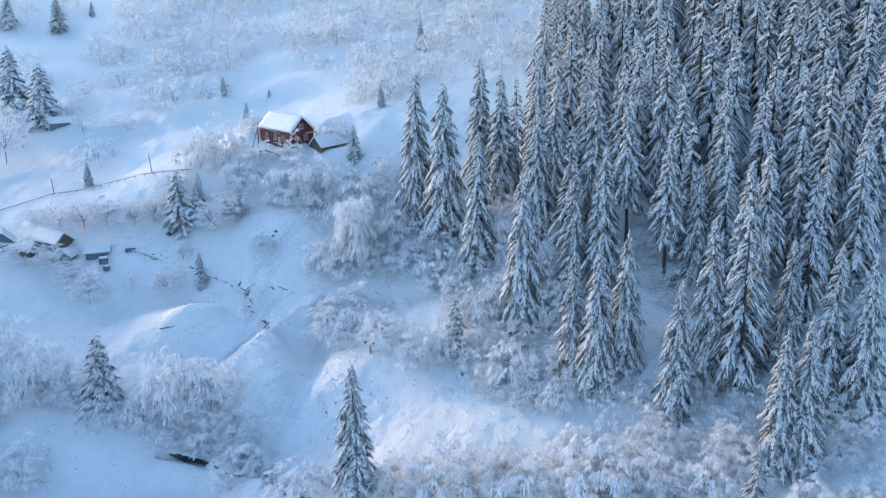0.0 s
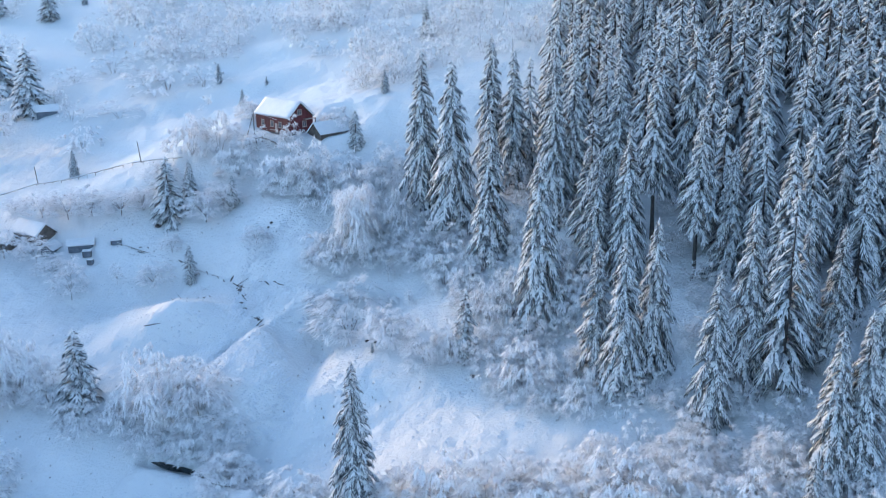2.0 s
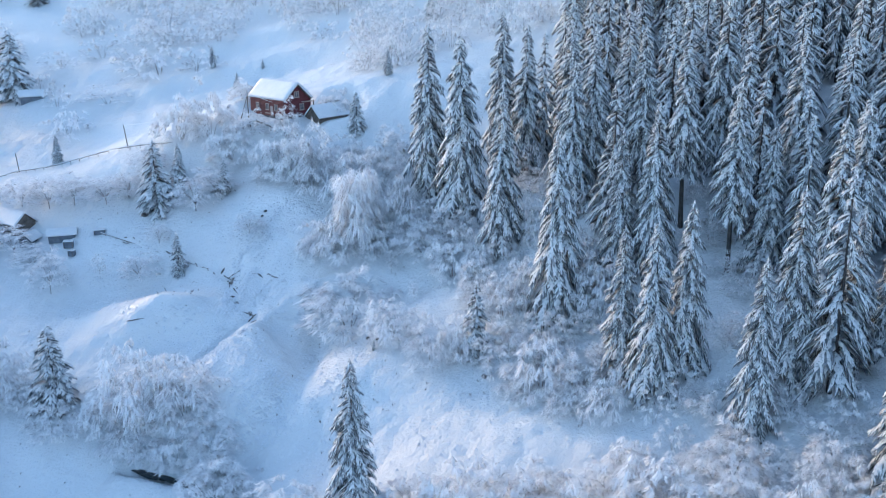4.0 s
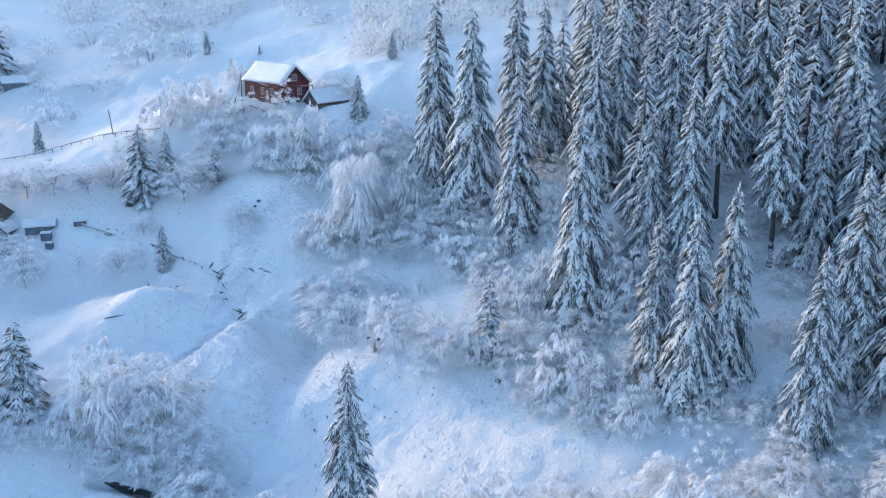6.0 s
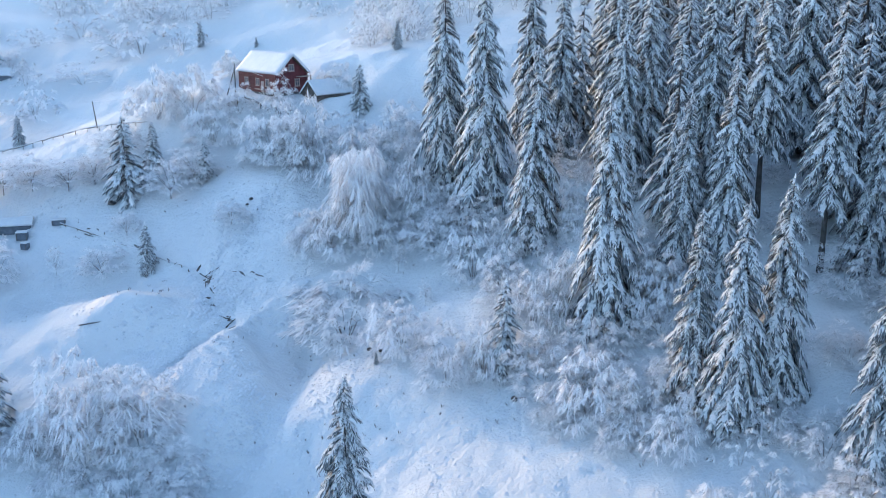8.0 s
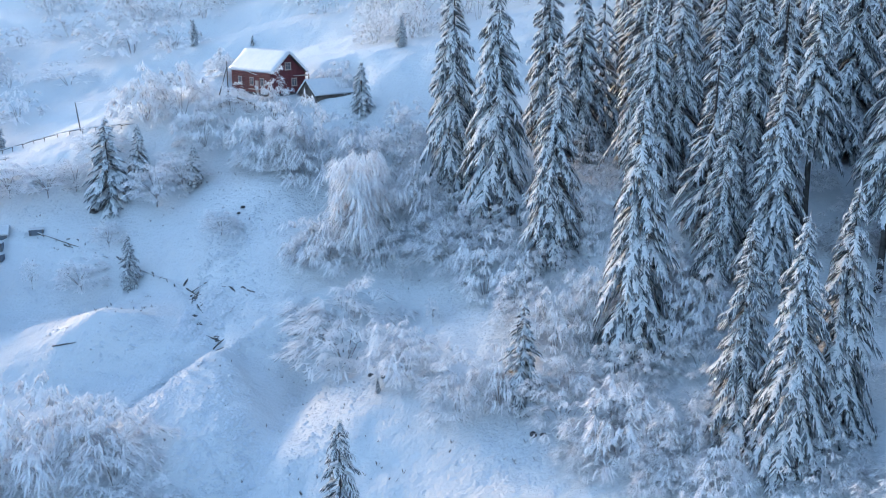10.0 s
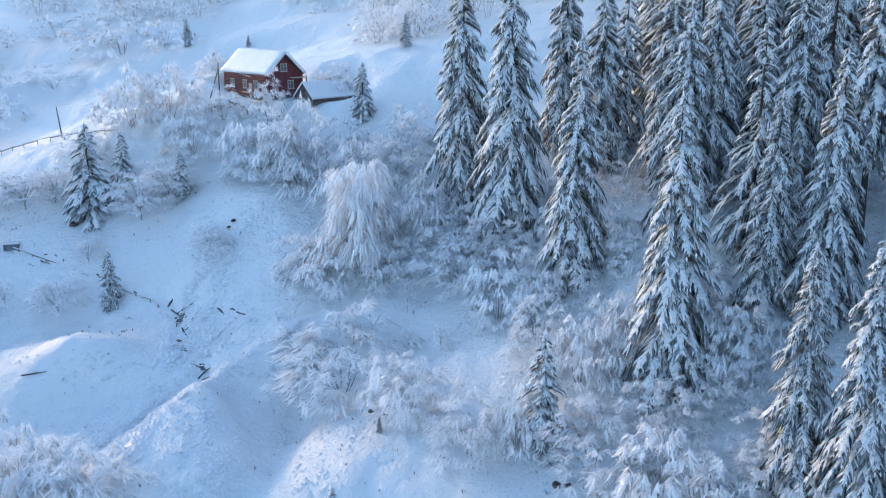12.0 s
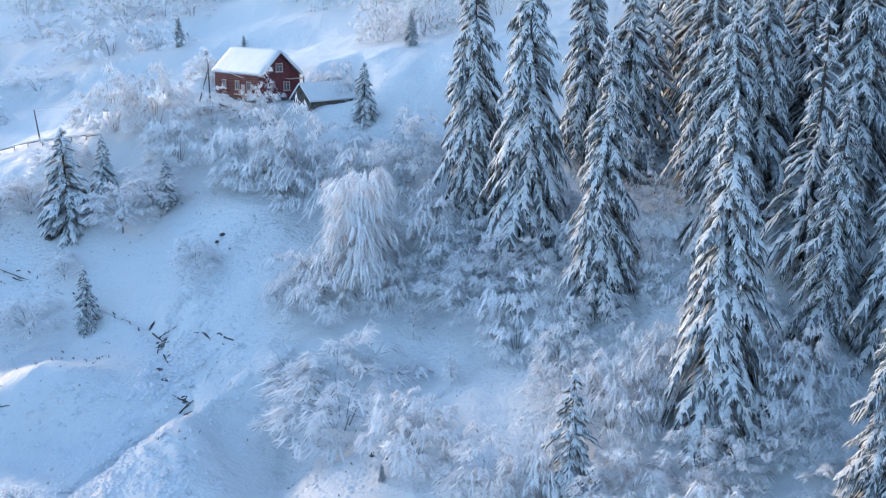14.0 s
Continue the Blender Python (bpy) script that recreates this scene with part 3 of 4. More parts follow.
# ---- bushes and broadleaved trees (x, y, height, width) ----
SLOPE_BUSHES = [
    (-106.5, 291.8, 5.0, 11.2), (-83.7, 284.0, 8.2, 10.1), (-76.1, 279.3, 8.5, 14.9), (-65.1, 274.6, 6.8, 9.7), (-97.4, 298.3, 9.0, 10.5),
    (-108.8, 281.5, 5.8, 6.7), (-99.5, 268.0, 6.0, 6.4), (-86.1, 266.7, 5.0, 10.3), (-90.9, 251.4, 7.0, 9.8), (-24.5, 226.3, 4.7, 5.4),
    (-19.0, 245.1, 6.5, 8.7), (-11.6, 243.5, 7.6, 7.2), (-32.2, 277.3, 5.2, 6.5), (-78.4, 296.8, 11.0, 15.7)]
HOUSE_BUSHES = [
    (-56.3, 223.3, 10.4, 9.4), (-49.8, 221.5, 11.4, 8.5), (-44.8, 215.0, 7.2, 9.1), (-40.4, 217.7, 5.0, 6.6), (-44.9, 233.7, 5.6, 6.2),
    (-33.2, 216.4, 7.4, 5.6), (-33.0, 207.2, 8.4, 9.3), (-25.7, 201.0, 11.0, 8.0), (-21.5, 185.8, 7.5, 8.3),
    (-17.6, 172.3, 8.6, 12.3), (-9.5, 160.6, 5.0, 6.7), (-3.7, 153.3, 6.0, 6.4), (0.5, 152.8, 6.6, 5.1), (-13.6, 199.3, 8.6, 9.0), (-17.5, 193.5, 9.5, 8.0), (-11.5, 206.5, 6.5, 7.5),
    (-8.8, 189.1, 8.0, 7.6), (-4.6, 178.7, 6.2, 7.8), (-0.3, 171.6, 6.5, 6.7), (3.4, 162.6, 5.6, 5.6), (-24.2, 186.6, 6.0, 5.0),
    (-13.4, 183.2, 6.4, 5.6), (-20.5, 208.0, 5.0, 7.0), (-28.5, 210.5, 5.0, 6.0)]
WOOD_EDGE_BUSHES = [
    (6.6, 157.3, 6.8, 6.2), (6.8, 148.3, 5.8, 6.4), (11.2, 142.7, 6.4, 6.6), (15.7, 139.0, 5.4, 5.8), (10.7, 158.3, 6.6, 5.6),
    (15.2, 150.9, 4.6, 5.0), (19.1, 153.2, 5.6, 5.0), (11.3, 149.8, 4.6, 5.2), (15.9, 160.4, 6.4, 5.2), (-6.8, 122.9, 6.0, 6.8),
    (-1.0, 121.5, 7.0, 7.4), (4.6, 120.1, 7.0, 7.6), (10.9, 117.6, 7.0, 7.9), (16.4, 117.3, 6.6, 7.4), (21.6, 115.8, 7.0, 7.8),
    (26.9, 115.1, 6.0, 7.0), (35.4, 112.4, 5.8, 6.8), (39.9, 114.7, 5.6, 6.0), (-11.8, 119.5, 4.1, 5.0), (8.8, 123.2, 4.4, 5.2),
    (19.4, 123.3, 5.4, 5.7), (30.5, 121.0, 5.0, 6.0)]
LOW_BUSHES = [
    (-79.1, 162.8, 14.5, 10.6), (-74.0, 164.8, 10.0, 8.5), (-67.5, 160.9, 7.6, 7.8), (-86.4, 175.6, 11.4, 6.7), (-71.6, 145.0, 8.0, 7.7),
    (-47.9, 155.8, 11.8, 9.6), (-40.3, 153.0, 9.6, 9.0), (-53.5, 154.5, 6.9, 5.9), (-33.2, 139.8, 6.6, 8.4), (-20.4, 127.4, 6.4, 8.5),
    (-26.0, 133.4, 4.5, 5.0), (-43.8, 155.0, 8.8, 8.4), (-35.2, 148.2, 6.0, 6.6), (-84.0, 156.0, 9.0, 8.0), (-17.5, 121.5, 4.5, 6.0),
    (-49.0, 150.6, 5.0, 5.5), (-45.0, 149.9, 5.0, 5.6), (-40.4, 148.2, 5.5, 6.2), (-35.4, 145.6, 5.5, 6.0), (-31.0, 142.2, 5.0, 5.8),
    (-60.5, 154.5, 6.5, 6.5)]
for rows, group, first in ((SLOPE_BUSHES, "bushes on the upper slope", 1), (HOUSE_BUSHES, "bushes below the house", 0),
                           (WOOD_EDGE_BUSHES, "bushes along the wood", 0), (LOW_BUSHES, "bushes by the stream", 1)):
    for n, (x, y, h, w) in enumerate(rows):
        k = (n + first) % 4
        label = ("snow-weighted bush with drooping white branches", "rime-covered bare bush with fine twigs",
                 "arching bush bent down by heavy snow", "open bare bush with frosted upright twigs")[k]
        plant("bush", BUSHES[k] if y < 240 else FAR_BUSHES[n % 3], x, y, h * (1.0 if rows is LOW_BUSHES or rows is HOUSE_BUSHES and y > 210 else 1.15), label, "bush", group, width=w * (1.4 if rows is LOW_BUSHES else 1.3 if rows is HOUSE_BUSHES and y > 210 else 1.5))
rng = random.Random(12)
thicket = []
for n in range(2500):
    x, y = rng.uniform(-12, 24), rng.uniform(134, 192)
    low = -9 if y > 178 else 2 if y > 165 else 5 if y > 150 else 8 if y > 141 else 13
    if x < low or x > 23 or any(math.hypot(x - a, y - b) < 2.2 for a, b, h, k in EDGE_TREES + FRONT_TREES):
        continue
    if all(math.hypot(x - a, y - b) > 4.4 for a, b in thicket) and all(math.hypot(x - r[0], y - r[1]) > 2.6 for r in WOOD_EDGE_BUSHES + HOUSE_BUSHES):
        thicket.append((x, y))
for n, (x, y) in enumerate(thicket):
    h = rng.uniform(4.0, 6.2)
    plant("bush", BUSHES[n % 4], x, y, h, ("dense round bush white with rime by the wood", "arching bush loaded with snow by the wood")[n % 2], "bush", "bushes along the wood", width=h * rng.uniform(1.25, 1.6))
BIRCH_ROWS = [(-16.5, 185.1, 17.6, 8.8), (-29.0, 203.5, 10.5, 7.0)]
for x, y, h, w in BIRCH_ROWS:
    plant("birch", BIRCHES[0], x, y, h, "tall weeping birch bent under heavy snow", "birch", "", width=w)
ORCHARD = [
    (-83.0, 216.3, 6.8, 8.0), (-77.2, 215.1, 6.2, 7.9), (-69.9, 212.8, 6.2, 7.8), (-49.8, 205.0, 7.2, 7.6), (-46.4, 207.5, 6.0, 7.0),
    (-65.2, 212.8, 5.6, 5.9), (-86.2, 204.9, 6.0, 6.4), (-75.3, 194.0, 8.2, 6.1), (-66.8, 196.8, 5.4, 2.5), (-58.5, 194.4, 5.6, 6.1),
    (-56.1, 200.4, 4.6, 3.7), (-37.4, 194.1, 4.0, 4.8), (-94.8, 208.9, 6.2, 7.8), (-118.4, 258.8, 16.0, 11.7), (-80.7, 199.8, 5.4, 6.2),
    (-98.4, 224.8, 4.0, 4.1), (-10.6, 178.4, 5.0, 2.2), (-6.6, 170.0, 3.4, 1.8), (-90.0, 219.5, 6.0, 7.0), (-62.0, 217.5, 5.0, 6.5)]
for n, (x, y, h, w) in enumerate(ORCHARD):
    label = ("rime-covered fruit tree with a short dark trunk", "frosted small broadleaved tree with a bare dark trunk")[n % 2]
    plant("fruit_tree" if w > 3 else "sapling", TREES[n % 2], x, y, h * (1.12 if w > 3 else 1.0), label if w > 3 else "thin frosted sapling standing in the snow", "tree", "trees of the old orchard" if w > 3 else "saplings", width=w * (1.5 if w > 3 else 1.1))

# frosted scrub far up the hill, thicker in bands
rng = random.Random(8)
far = []
for j in range(30):
    for i in range(44):
        x, y = -215 + i * 6.4 + rng.uniform(-3, 3), 248 + j * 6.0 + rng.uniform(-3, 3)
        if x > 0.135 * y - 3 or x < -0.60 * y + 25 or y < 284 and x < -22 or y > 385:
            continue
        band = noise.noise((x * 0.022, y * 0.03, 4.2)) + 0.55 * noise.noise((x * 0.07, y * 0.07, 9.0))
        dense = 0.42 + max(-0.25, (x + 60) * 0.006) + (y - 320) * 0.004 + (0.35 if x > -80 else 0.0)
        if band + dense > rng.uniform(0.15, 0.75) and all(math.hypot(x - a, y - b) > 5.2 for a, b in far):
            far.append((x, y))
scattered("scrub", [(x, y, h, h * rng.uniform(1.0, 1.4), rng.uniform(0, 360), n) for n, (x, y) in enumerate(far) for h in (rng.uniform(6.0, 11.0),)], FAR_BUSHES,
          "rime-white scrub bushes scattered over the far hillside", "scrub")

# undergrowth between the listed bushes, along the wood's edge and by the stream
rng = random.Random(9)
under = []
for n in range(2200):
    x, y = rng.uniform(-14, 80), rng.uniform(98, 200)
    edge = -6 + (y - 150) * -0.18 if y > 150 else (150 - y) * 0.75 - 4
    if y < 128:
        edge = -10
    if x < edge or x > edge + (48 if y > 135 else 84) or y > 133 and x < 22:
        continue
    if all(math.hypot(x - a, y - b) > 3.1 for a, b in under):
        under.append((x, y))
brush = []
for n in range(2500):
    x, y = rng.uniform(27, 76), rng.uniform(99, 168)
    if x > 0.5 * y + 6 or y > (134 if x < 36 else 168) or any(math.hypot(x - r[0], y - r[1]) < 2.4 for r in FRONT_TREES):
        continue
    if all(math.hypot(x - a, y - b) > (5.2 if y < 140 else 6.0) for a, b in brush) and all(math.hypot(x - r[0], y - r[1]) > 3.2 for r in WOOD_EDGE_BUSHES):
        brush.append((x, y))
for n, (x, y) in enumerate(brush):
    h = rng.uniform(3.2, 5.4)
    plant("bush", BUSHES[1 + 2 * (n % 2)], x, y, h, ("tangled frosted brush at the foot of the spruces", "low bush bent by snow at the foot of the spruces")[n % 2], "bush", "bushes along the wood", width=h * rng.uniform(1.4, 1.8))
under = [(x, y) for x, y in under if all(math.hypot(x - a, y - b) > 2.5 for a, b in brush)][:90]
scattered("undergrowth", [(x, y, h, h * rng.uniform(1.2, 1.7), rng.uniform(0, 360), n) for n, (x, y) in enumerate(under) for h in (rng.uniform(2.8, 5.2) * (0.55 if abs(x - 38) < 9 and y > 138 else 1.0),)], UNDERGROWTH,
          "low tangled undergrowth white with frost along the wood", "undergrowth")


# ---- the red house ----
def build_house():
    cx, cy, turn = -35.77, 226.30, -44.8
    z = 30.2
    house = thing("house", cx, cy, z, "red-stained timber house with a thick snow-covered gable roof", "house", turn=turn)
    L, W, H, R = 11.2, 7.0, 3.3, 6.55                 # length, depth, eave height, ridge height
    # ground floor of round logs, pieces of their own
    for side in (-1, 1):
        wall = part("wall", box_bm((L - 0.16, 0.14, H + 0.4), (0, side * (W / 2 - 0.09), (H - 0.4) / 2)), RED_LOG, house)
        me = None
        for i in range(13):
            if me is None:
                first = part("log", log_bm((-L / 2 - 0.15, 0, 0), (L / 2 + 0.15, 0, 0), 0.135, 0.13), RED_LOG, wall)
                me = first.data
                ob = first
            else:
                ob = part_of("log", me, wall)
            ob.location = (0, side * (W / 2 - 0.03), 0.05 + i * 0.258)
    for side in (-1, 1):
        gable = part("gable_wall", prism_bm([(-W / 2 + 0.05, -0.4), (W / 2 - 0.05, -0.4), (W / 2 - 0.05, H), (0, R - 0.25), (-W / 2 + 0.05, H)], 0.14), RED_BOARD, house, "dark red boarded gable wall")
        gable.matrix_basis = pose(side * (L / 2 - 0.07), 0, 0, 0, 0, 90)
        n = 23
        for i in range(n):
            x = -W / 2 + 0.2 + i * (W - 0.4) / (n - 1)
            top = H + (R - 0.3 - H) * (1 - abs(x) / (W / 2))
            part("board", box_bm((0.26, 0.035, top), (x, -side * 0.088 * -1 if side < 0 else -0.088, top / 2 - 0.1), 0.006), RED_BOARD, gable)
    # roof slabs with snow on top
    pitch = math.atan2(R - H, W / 2)
    for side in (-1, 1):
        run = 4.75
        for name, thick, up, extra, mat, label in (("roof", 0.14, 0.0, 0.0, OLD_WOOD, "weathered wooden roof deck"), ("roof_snow", 0.42, 0.29, 0.10, ROOF_SNOW, "thick smooth snow on the roof")):
            bm = bmesh.new()
            nx, ny = 26, 10
            grid = [[None] * (ny + 1) for _ in range(nx + 1)]
            half_l = 6.35 + extra
            for i in range(nx + 1):
                for j in range(ny + 1):
                    u, v = -half_l + 2 * half_l * i / nx, -0.06 + (run + extra) * j / ny
                    w = 0.05 * noise.noise((u * 0.7, v * 0.9, side * 3.0)) if mat is ROOF_SNOW else 0
                    edge = min(i, nx - i, ny - j) if mat is ROOF_SNOW else 9
                    w -= (0.16, 0.05)[edge] if edge < 2 else 0
                    grid[i][j] = bm.verts.new((u, v, up + thick / 2 + w))
            for i in range(nx):
                for j in range(ny):
                    bm.faces.new((grid[i][j], grid[i + 1][j], grid[i + 1][j + 1], grid[i][j + 1]))
            low = bmesh.ops.extrude_face_region(bm, geom=bm.faces[:])
            bmesh.ops.translate(bm, vec=(0, 0, -thick), verts=[g for g in low["geom"] if isinstance(g, bmesh.types.BMVert)])
            bmesh.ops.recalc_face_normals(bm, faces=bm.faces[:])
            ob = part(name, bm, mat, house, label, smooth=mat is ROOF_SNOW)
            ob.matrix_basis = Matrix.Translation((0, 0, R)) @ Matrix.Rotation(math.pi if side < 0 else 0, 4, "Z") @ Matrix.Rotation(-pitch, 4, "X")
    # windows
    def window(x, y, z0, w, h, face):
        win = thing("window", 0, 0, 0, "", "")
        win.parent = house
        win.matrix_basis = pose(x, y, z0, 0, 0, face)
        part("pane", box_bm((w, 0.03, h), (0, -0.02, 0)), GLASS, win)
        for dx, dz, sw, sh in ((-w / 2, 0, 0.13, h + 0.26), (w / 2, 0, 0.13, h + 0.26), (0, h / 2, w + 0.13, 0.13), (0, -h / 2, w + 0.13, 0.13)):
            part("window_frame", box_bm((sw, 0.10, sh), (dx, -0.05, dz), 0.01), PALE_WOOD, win)
        part("mullion", box_bm((0.06, 0.06, h), (0, -0.05, 0)), PALE_WOOD, win)
        part("mullion", box_bm((w, 0.055, 0.06), (0, -0.052, h * 0.14)), PALE_WOOD, win)
        part("window_sill", box_bm((w + 0.3, 0.22, 0.06), (0, -0.10, -h / 2 - 0.08), 0.01), PALE_WOOD, win)
    window(-3.1, -W / 2 - 0.10, 1.75, 1.0, 1.2, 0)
    window(0.4, -W / 2 - 0.10, 1.75, 1.0, 1.2, 0)
    window(3.4, -W / 2 - 0.10, 1.75, 1.0, 1.2, 0)
    window(L / 2 + 0.13, 0.0, 4.35, 1.1, 1.1, 90)
    window(L / 2 + 0.13, 1.2, 1.7, 1.0, 1.2, 90)
    part("door", box_bm((0.95, 0.09, 2.0), (1.9, -W / 2 - 0.13, 0.95), 0.01), PALE_WOOD, house, "pale wooden plank door")
    part("bench", box_bm((2.2, 0.5, 0.12), (1.6, -W / 2 - 0.7, 0.55), 0.02), PALE_WOOD, house, "pale wooden porch rail")
    part("balcony", box_bm((1.1, 2.6, 0.12), (L / 2 + 0.6, 2.4, 2.75), 0.01), PALE_WOOD, house, "pale balcony floor under the roof")
    part("balcony_post", box_bm((0.14, 0.14, 3.4), (L / 2 + 1.05, 3.6, 1.3), 0.01), OLD_WOOD, house)
    part("foundation", box_bm((L + 0.1, W + 0.1, 2.4), (0, 0, -1.25), 0.03), STONE, house, "dark stone foundation")


build_house()


def build_barn(name, x, y, length, width, wall_h, rise, turn, label, wood=OLD_WOOD, z=None, snow=0.3):
    """A plain gabled outbuilding with a snow-covered roof."""
    barn = thing(name, x, y, (ground_height(x, y) if z is None else z) - 0.1, label, "shed", "farm outbuildings", turn)
    R = wall_h + rise
    for side in (-1, 1):
        part("wall", box_bm((length - 0.14, 0.10, wall_h + 0.9), (0, side * (width / 2 - 0.06), (wall_h - 0.9) / 2)), wood, barn)
        g = part("gable_wall", prism_bm([(-width / 2, -0.9), (width / 2, -0.9), (width / 2, wall_h), (0, R - 0.08), (-width / 2, wall_h)], 0.10), wood, barn)
        g.matrix_basis = pose(side * (length / 2 - 0.05), 0, 0, 0, 0, 90)
        n = max(5, int(width / 0.3))
        for i in range(n):
            bx = -width / 2 + 0.12 + i * (width - 0.24) / (n - 1)
            top = wall_h + (rise - 0.15) * (1 - abs(bx) / (width / 2))
            part("board", box_bm((width / n * 0.9, 0.03, top), (bx, 0.066 if side > 0 else -0.066, top / 2), 0.005), wood, g).matrix_basis = pose(0, 0, 0, 0, 0, 180)
    pitch = math.atan2(rise, width / 2)
    run = math.hypot(rise, width / 2) + 0.45
    for side in (-1, 1):
        turn_m = Matrix.Translation((0, 0, R)) @ Matrix.Rotation(math.pi if side < 0 else 0, 4, "Z") @ Matrix.Rotation(-pitch, 4, "X")
        part("roof", box_bm((length + 0.7, run, 0.08), (0, run / 2 - 0.03, 0.0), 0.01), wood, barn).matrix_basis = turn_m
        bm = box_bm((length + 0.78, run + 0.06, snow), (0, run / 2, snow / 2 + 0.05))
        bmesh.ops.subdivide_edges(bm, edges=bm.edges[:], cuts=5, use_grid_fill=True)
        for v in bm.verts:
            if v.co.z > snow / 2:
                v.co.z += 0.10 * snow * noise.noise((v.co.x * 0.9 + x, v.co.y * 0.9, side))
                v.co.x *= 0.985
        part("roof_snow", bm, ROOF_SNOW, barn, "thick snow on the roof", smooth=False).matrix_basis = turn_m
    return barn


build_barn("shed", -25.6, 223.2, 8.0, 3.9, 0.9, 2.0, 48.4, "low wooden shed with a snow-covered gable roof beside the house", z=29.5)
build_barn("hut", -108.4, 274.0, 5.5, 3.6, 1.7, 1.2, 25, "small dark hut with a snowy roof by tall spruces", SHEET)
build_barn("barn", -103.5, 218.0, 6.0, 5.0, 1.5, 2.4, 115, "grey gabled barn with snow on its roof", SHEET)
build_barn("shed", -95.0, 213.0, 4.0, 3.4, 1.3, 1.3, -35, "small shed with a snow-covered roof among barns")
build_barn("barn", -90.0, 214.2, 9.0, 4.4, 1.5, 1.9, 145, "long old wooden barn with a snowy roof")
build_barn("shed", -84.3, 208.3, 3.2, 2.6, 0.9, 1.0, 80, "small low shed buried in snow", SHEET)
build_barn("shed", -77.5, 207.8, 5.0, 2.8, 0.8, 0.7, 15, "low lean shed half buried in snow", SHEET)


def build_crate(x, y, sx, sy, sz, turn, label):
    c = thing("crate", x, y, ground_height(x, y) - 0.1, label, "crate", "crates by the barns", turn)
    part("body", box_bm((sx, sy, sz), (0, 0, sz / 2), 0.04), SHEET, c)
    for s in (-1, 1):
        part("slat", box_bm((0.12, sy + 0.06, sz), (s * sx * 0.42, 0, sz / 2 + 0.01), 0.01), OLD_WOOD, c)
    bm = box_bm((sx + 0.1, sy + 0.1, 0.22), (0, 0, sz + 0.10), 0.06)
    part("snow_cap", bm, ROOF_SNOW, c, "snow on top")


build_crate(-75.2, 204.6, 1.8, 1.3, 1.3, 12, "dark blue-grey crate with snow on top")
build_crate(-73.9, 202.4, 1.1, 1.0, 1.1, -15, "small dark crate standing in the snow")
build_crate(-69.5, 206.3, 2.2, 1.0, 0.9, 20, "low dark crate beside the fence")


# ---- poles, wire, fences ----
def build_pole(x, y, h, lean=0.0, brace=False):
    p = thing("utility_pole", x, y, ground_height(x, y) - 0.3, "thin weathered wooden pole standing in the snow", "pole", "wooden poles")
    part("shaft", log_bm((0, 0, 0), (lean, 0, h), 0.12, 0.08), OLD_WOOD, p)
    if brace:
        part("strut", log_bm((-1.6, 0.3, 0), (0, 0, h * 0.85), 0.10, 0.07), OLD_WOOD, p)
    part("insulator", log_bm((lean, 0, h - 0.02), (lean, 0, h + 0.16), 0.05, 0.04), METAL, p)


build_pole(-68.8, 226.2, 5.0, -0.5)
build_pole(-97.6, 237.3, 4.6, -0.4)
build_pole(-42.0, 222.9, 5.6, 0.0, True)


def build_wire(a, b, drop):
    cu = bpy.data.curves.new("overhead_wire", "CURVE")
    cu.dimensions, cu.bevel_depth = "3D", 0.035
    s = cu.splines.new("POLY")
    s.points.add(16)
    for i, p in enumerate(s.points):
        f = i / 16
        q = Vector(a).lerp(Vector(b), f)
        p.co = (q.x, q.y, q.z - drop * 4 * f * (1 - f), 1)
    cu.materials.append(FROST)
    tagged(new("overhead_wire", cu), "sagging overhead wire white with rime", "wire", "wires")


build_wire((-42.0, 222.9, ground_height(-42, 222.9) + 5.3), (-69.2, 226.2, ground_height(-68.8, 226.2) + 4.7), 1.2)
build_wire((-42.0, 222.9, ground_height(-42, 222.9) + 5.3), (-36.5, 220.6, 33.2), 0.15)


def build_fence(line, step, height, label, rails=1):
    (x0, y0) = line[0]
    f = thing("fence", 0, 0, 0, label, "fence", "old fences")
    rng = random.Random(int(x0))
    for (ax, ay), (bx, by) in zip(line, line[1:]):
        n = max(1, round(math.hypot(bx - ax, by - ay) / step))
        for i in range(n):
            x, y = ax + (bx - ax) * i / n, ay + (by - ay) * i / n
            x2, y2 = ax + (bx - ax) * (i + 1) / n, ay + (by - ay) * (i + 1) / n
            z, z2 = ground_height(x, y), ground_height(x2, y2)
            h = height * rng.uniform(0.7, 1.15)
            part("post", log_bm((x, y, z - 0.3), (x + rng.uniform(-0.15, 0.15), y, z + h), 0.07, 0.05, 5), OLD_WOOD, f)
            for r in range(rails):
                k = height * (0.75 - 0.35 * r)
                part("rail", log_bm((x, y, z + k + rng.uniform(-0.2, 0.1)), (x2, y2, z2 + k + rng.uniform(-0.2, 0.1)), 0.06, 0.05, 5), OLD_WOOD, f)
            part("rail_snow", log_bm((x, y, z + height * 0.75 + 0.09), (x2, y2, z2 + height * 0.75 + 0.09), 0.09, 0.08, 5), ROOF_SNOW, f)


build_fence([(-125, 236), (-110, 234.1), (-98, 237), (-88.4, 233.6), (-76, 228), (-65.5, 224.3), (-58, 222)], 2.6, 0.75, "low old wooden fence half sunk in a snowy bank", 1)
build_fence([(-70.4, 206.6), (-60.8, 201.6), (-52.3, 196.8), (-42.3, 189.4)], 3.0, 0.55, "low sunken fence crossing the snowy meadow")
build_fence([(-44, 219.8), (-39.5, 219.0), (-35, 216.5)], 1.6, 1.0, "short wooden fence below the house", 2)


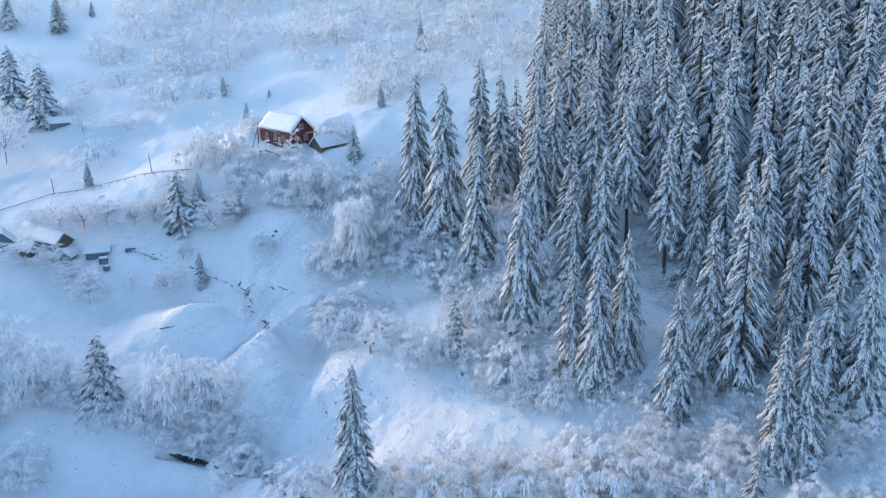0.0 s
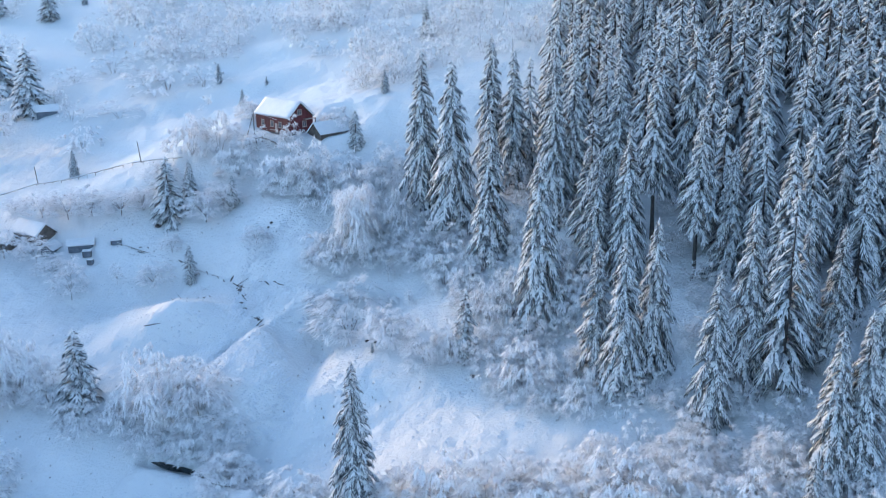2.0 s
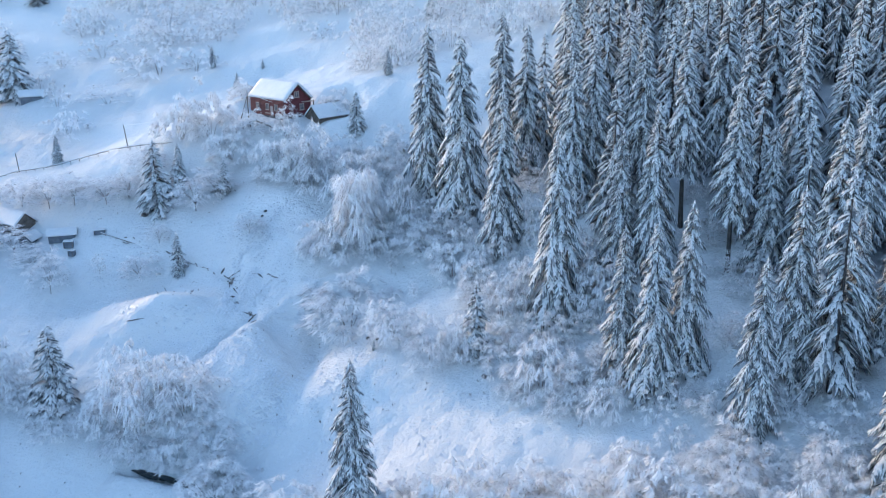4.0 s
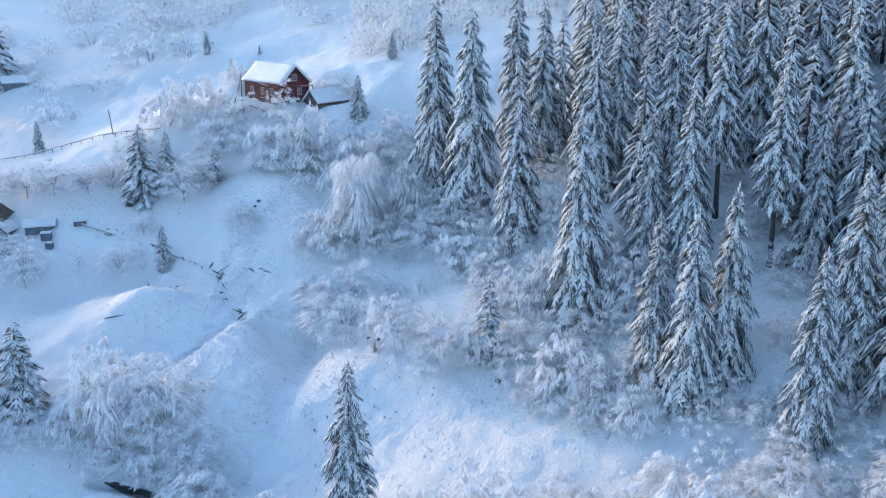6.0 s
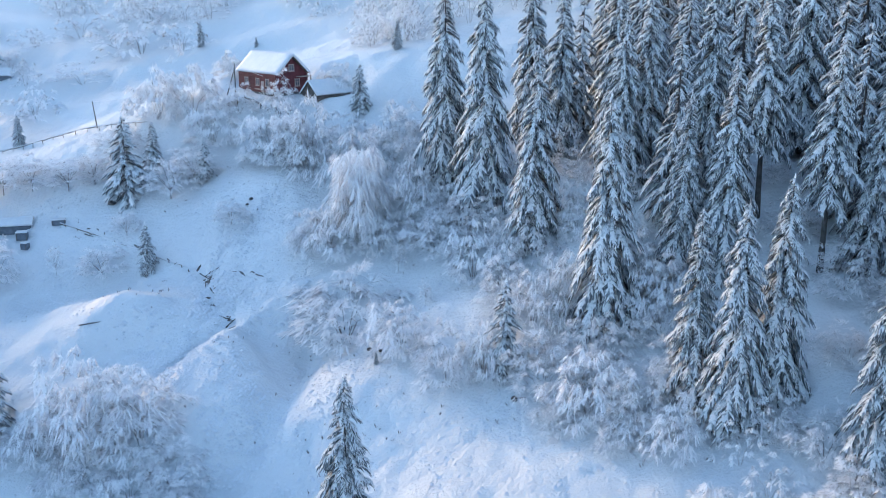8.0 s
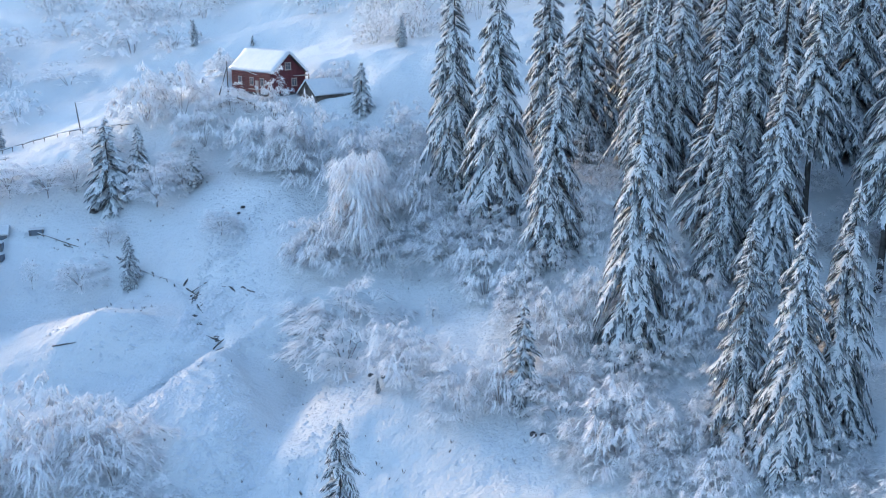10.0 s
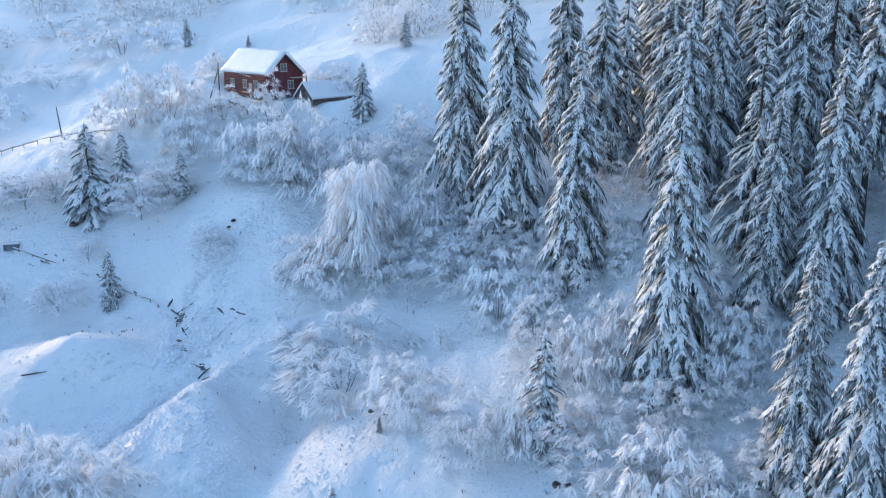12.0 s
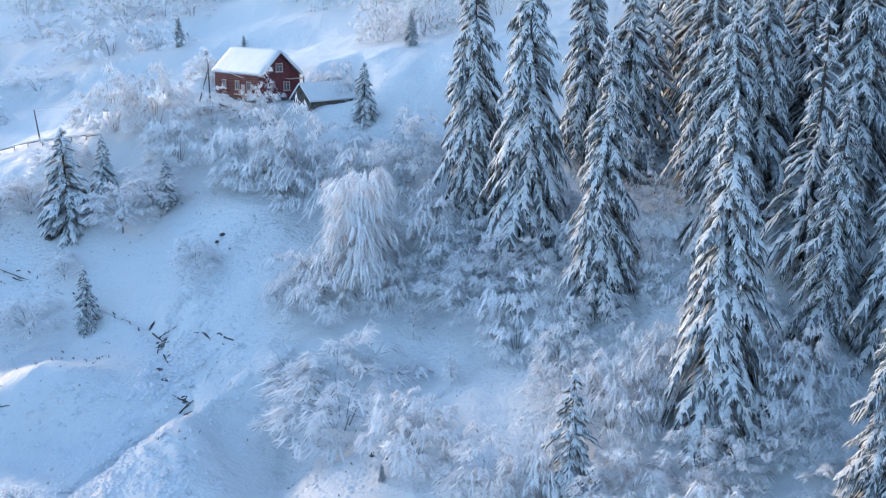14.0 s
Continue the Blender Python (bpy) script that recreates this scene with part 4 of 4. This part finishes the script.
# ---- stones, fallen wood, debris in the gully ----
def build_stone(x, y, r, label="dark bare stone showing through the snow"):
    rng = random.Random(int(x * 10 + y))
    bm = bmesh.new()
    bmesh.ops.create_icosphere(bm, subdivisions=2, radius=r)
    for v in bm.verts:
        v.co *= 1 + 0.45 * noise.noise(v.co * (1.6 / r) + Vector((x, y, 0)))
        v.co.z *= 0.62
        v.co.x *= 1.25
    me = bpy.data.meshes.new("stone")
    bm.to_mesh(me)
    bm.free()
    me.materials.append(STONE)
    ob = new("stone", me)
    ob.matrix_basis = pose(x, y, rough_height(x, y) + r * 0.15, 0, 0, rng.uniform(0, 360))
    tagged(ob, label, "stone", "bare stones")


rng = random.Random(3)
for (ax, ay), (bx, by) in zip(GULLY[1:-1], GULLY[2:]):
    for i in range(1):
        f = rng.random()
        build_stone(ax + (bx - ax) * f + rng.uniform(-0.5, 0.5), ay + (by - ay) * f + rng.uniform(-0.5, 0.5), rng.uniform(0.12, 0.34), "dark wet stone in the snowy gully")
# the pair near (3.7, 147.6) stands in for a small dark bush
for x, y, r in ((-34.9, 197.7, 0.36), (-35.4, 196.9, 0.26), (-60.8, 208.0, 0.7), (3.7, 147.6, 0.4), (4.6, 147.2, 0.3), (-12.0, 161.5, 0.3), (-13.6, 163.0, 0.3)):
    build_stone(x, y, r)


def build_fallen(x, y, length, turn):
    z = rough_height(x, y)
    t = thing("fallen_branch", x, y, z, "dark fallen branch lying on the snow", "branch", "fallen branches", turn)
    x2, y2 = x + math.cos(radians(turn)) * length, y + math.sin(radians(turn)) * length
    dz = rough_height(x2, y2) - z
    part("limb", log_bm((0, 0, 0.05), (length, 0, dz + 0.12), 0.10, 0.04, 6, 0.15), BARK, t)
    part("twig", log_bm((length * 0.5, 0, dz / 2 + 0.1), (length * 0.8, 0.5, dz * 0.8 + 0.35), 0.04, 0.02, 5), BARK, t)
    part("twig", log_bm((length * 0.3, 0, dz * 0.3 + 0.1), (length * 0.55, -0.4, dz * 0.55 + 0.3), 0.04, 0.02, 5), BARK, t)


for x, y, l, a in ((-41.5, 189.0, 3.5, -50), (-40.6, 188.2, 2.6, -20), (-40.0, 186.6, 2.2, -80), (-38.9, 184.4, 2.5, -60), (-36.0, 177.5, 2.6, -30),
                   (-34.5, 174.6, 2.0, 60), (-36.5, 171.0, 1.6, -120), (-54.8, 174.5, 3.2, -10), (-64.0, 203.0, 2.0, -30)):
    build_fallen(x, y, l, a)


# ---- snow clods and frozen tufts on the banks ----
def build_litter(name, count, box, size, mat, label, category, seed, tuft):
    rng = random.Random(seed)
    g = Growth()
    x0, x1, y0, y1 = box
    while count:
        x, y = rng.uniform(x0, x1), rng.uniform(y0, y1)
        if noise.noise((x * 0.09, y * 0.09, seed)) + 0.5 * noise.noise((x * 0.3, y * 0.3, seed)) < rng.uniform(-0.1, 0.45) or off_line(x, y, STREAM) < 2:
            continue
        count -= 1
        p = Vector((x, y, rough_height(x, y)))
        r = rng.uniform(*size)
        for k in range(3 if tuft else 1):
            a = rng.uniform(0, math.tau)
            way = Vector((math.cos(a), math.sin(a), 0))
            side = Vector((-way.y, way.x, 0))
            if tuft:
                g.blade(p, p + way * r * 0.7 + Vector((0, 0, r)), side, 0.05)
            else:
                g.lump(p - way * r - Vector((0, 0, 0.06)), p + way * r - Vector((0, 0, 0.06)), side, r * 0.8, r * 0.6)
    tagged(new(name, g.mesh(name, mat)), label, category, kind="stuff")


build_litter("snow_clods", 5000, (-75, 26, 132, 216), (0.12, 0.45), SNOW_CLOD, "small clods of snow lying on the slope", "snow", 3, False)
build_litter("snow_clods", 2600, (-46, -23, 148, 176), (0.12, 0.42), SNOW_CLOD, "lumpy snow of the small slide below the gully", "snow", 5, False)
build_litter("snow_clods", 1500, (-40, -20, 175, 198), (0.12, 0.5), SNOW_CLOD, "crumbled snow beside the gully", "snow", 7, False)
build_litter("snow_clods", 1500, (-22, 6, 138, 162), (0.1, 0.34), SNOW_CLOD, "small clods of snow on the bank below the wood", "snow", 9, False)
build_litter("dry_grass", 450, (-75, 26, 132, 216), (0.15, 0.5), TWIG, "frozen dry grass tufts poking through the snow", "grass", 6, True)


def build_soil(line, seed, label, wide=1.0):
    """A broken strip of bare wet soil along a line."""
    pts = []
    for (ax, ay), (bx, by) in zip(line, line[1:]):
        n = max(2, round(math.hypot(bx - ax, by - ay) / 0.35))
        pts += [Vector((ax + (bx - ax) * i / n, ay + (by - ay) * i / n, 0)) for i in range(n)]
    verts, faces, last = [], [], None
    for i, p in enumerate(pts):
        way = (pts[min(i + 1, len(pts) - 1)] - pts[max(i - 1, 0)]).normalized()
        side = Vector((-way.y, way.x, 0))
        p = p + side * 0.7 * noise.noise((p.x * 0.8, p.y * 0.8, seed))
        w = wide * (0.07 + 0.45 * noise.noise((p.x * 0.7, p.y * 0.7, seed + 5.0)))
        if w < 0.04:
            last = None
            continue
        k = len(verts)
        for s, up in ((-1, 0.04), (0, 0.12), (1, 0.04)):
            q = p + side * s * w
            verts.append((q.x, q.y, rough_height(q.x, q.y) + up))
        if last is not None:
            faces += [(last, last + 1, k + 1, k), (last + 1, last + 2, k + 2, k + 1)]
        last = k
    ob = new("exposed_soil", mesh_from("exposed_soil", verts, faces, STONE))
    tagged(ob, label, "soil", "bare soil strips", kind="stuff")


build_soil(GULLY, 2.0, "broken strip of dark wet soil exposed in the gully", 1.9)
build_soil([(-40.5, 186), (-37, 186.5), (-33, 184.5), (-30, 184)], 4.0, "thin dark soil crack beside the gully", 0.5)
build_soil([(-64, 204.2), (-56, 199.6), (-49, 194.6), (-43, 190)], 8.0, "thin dark track line crossing the snowy meadow", 0.5)
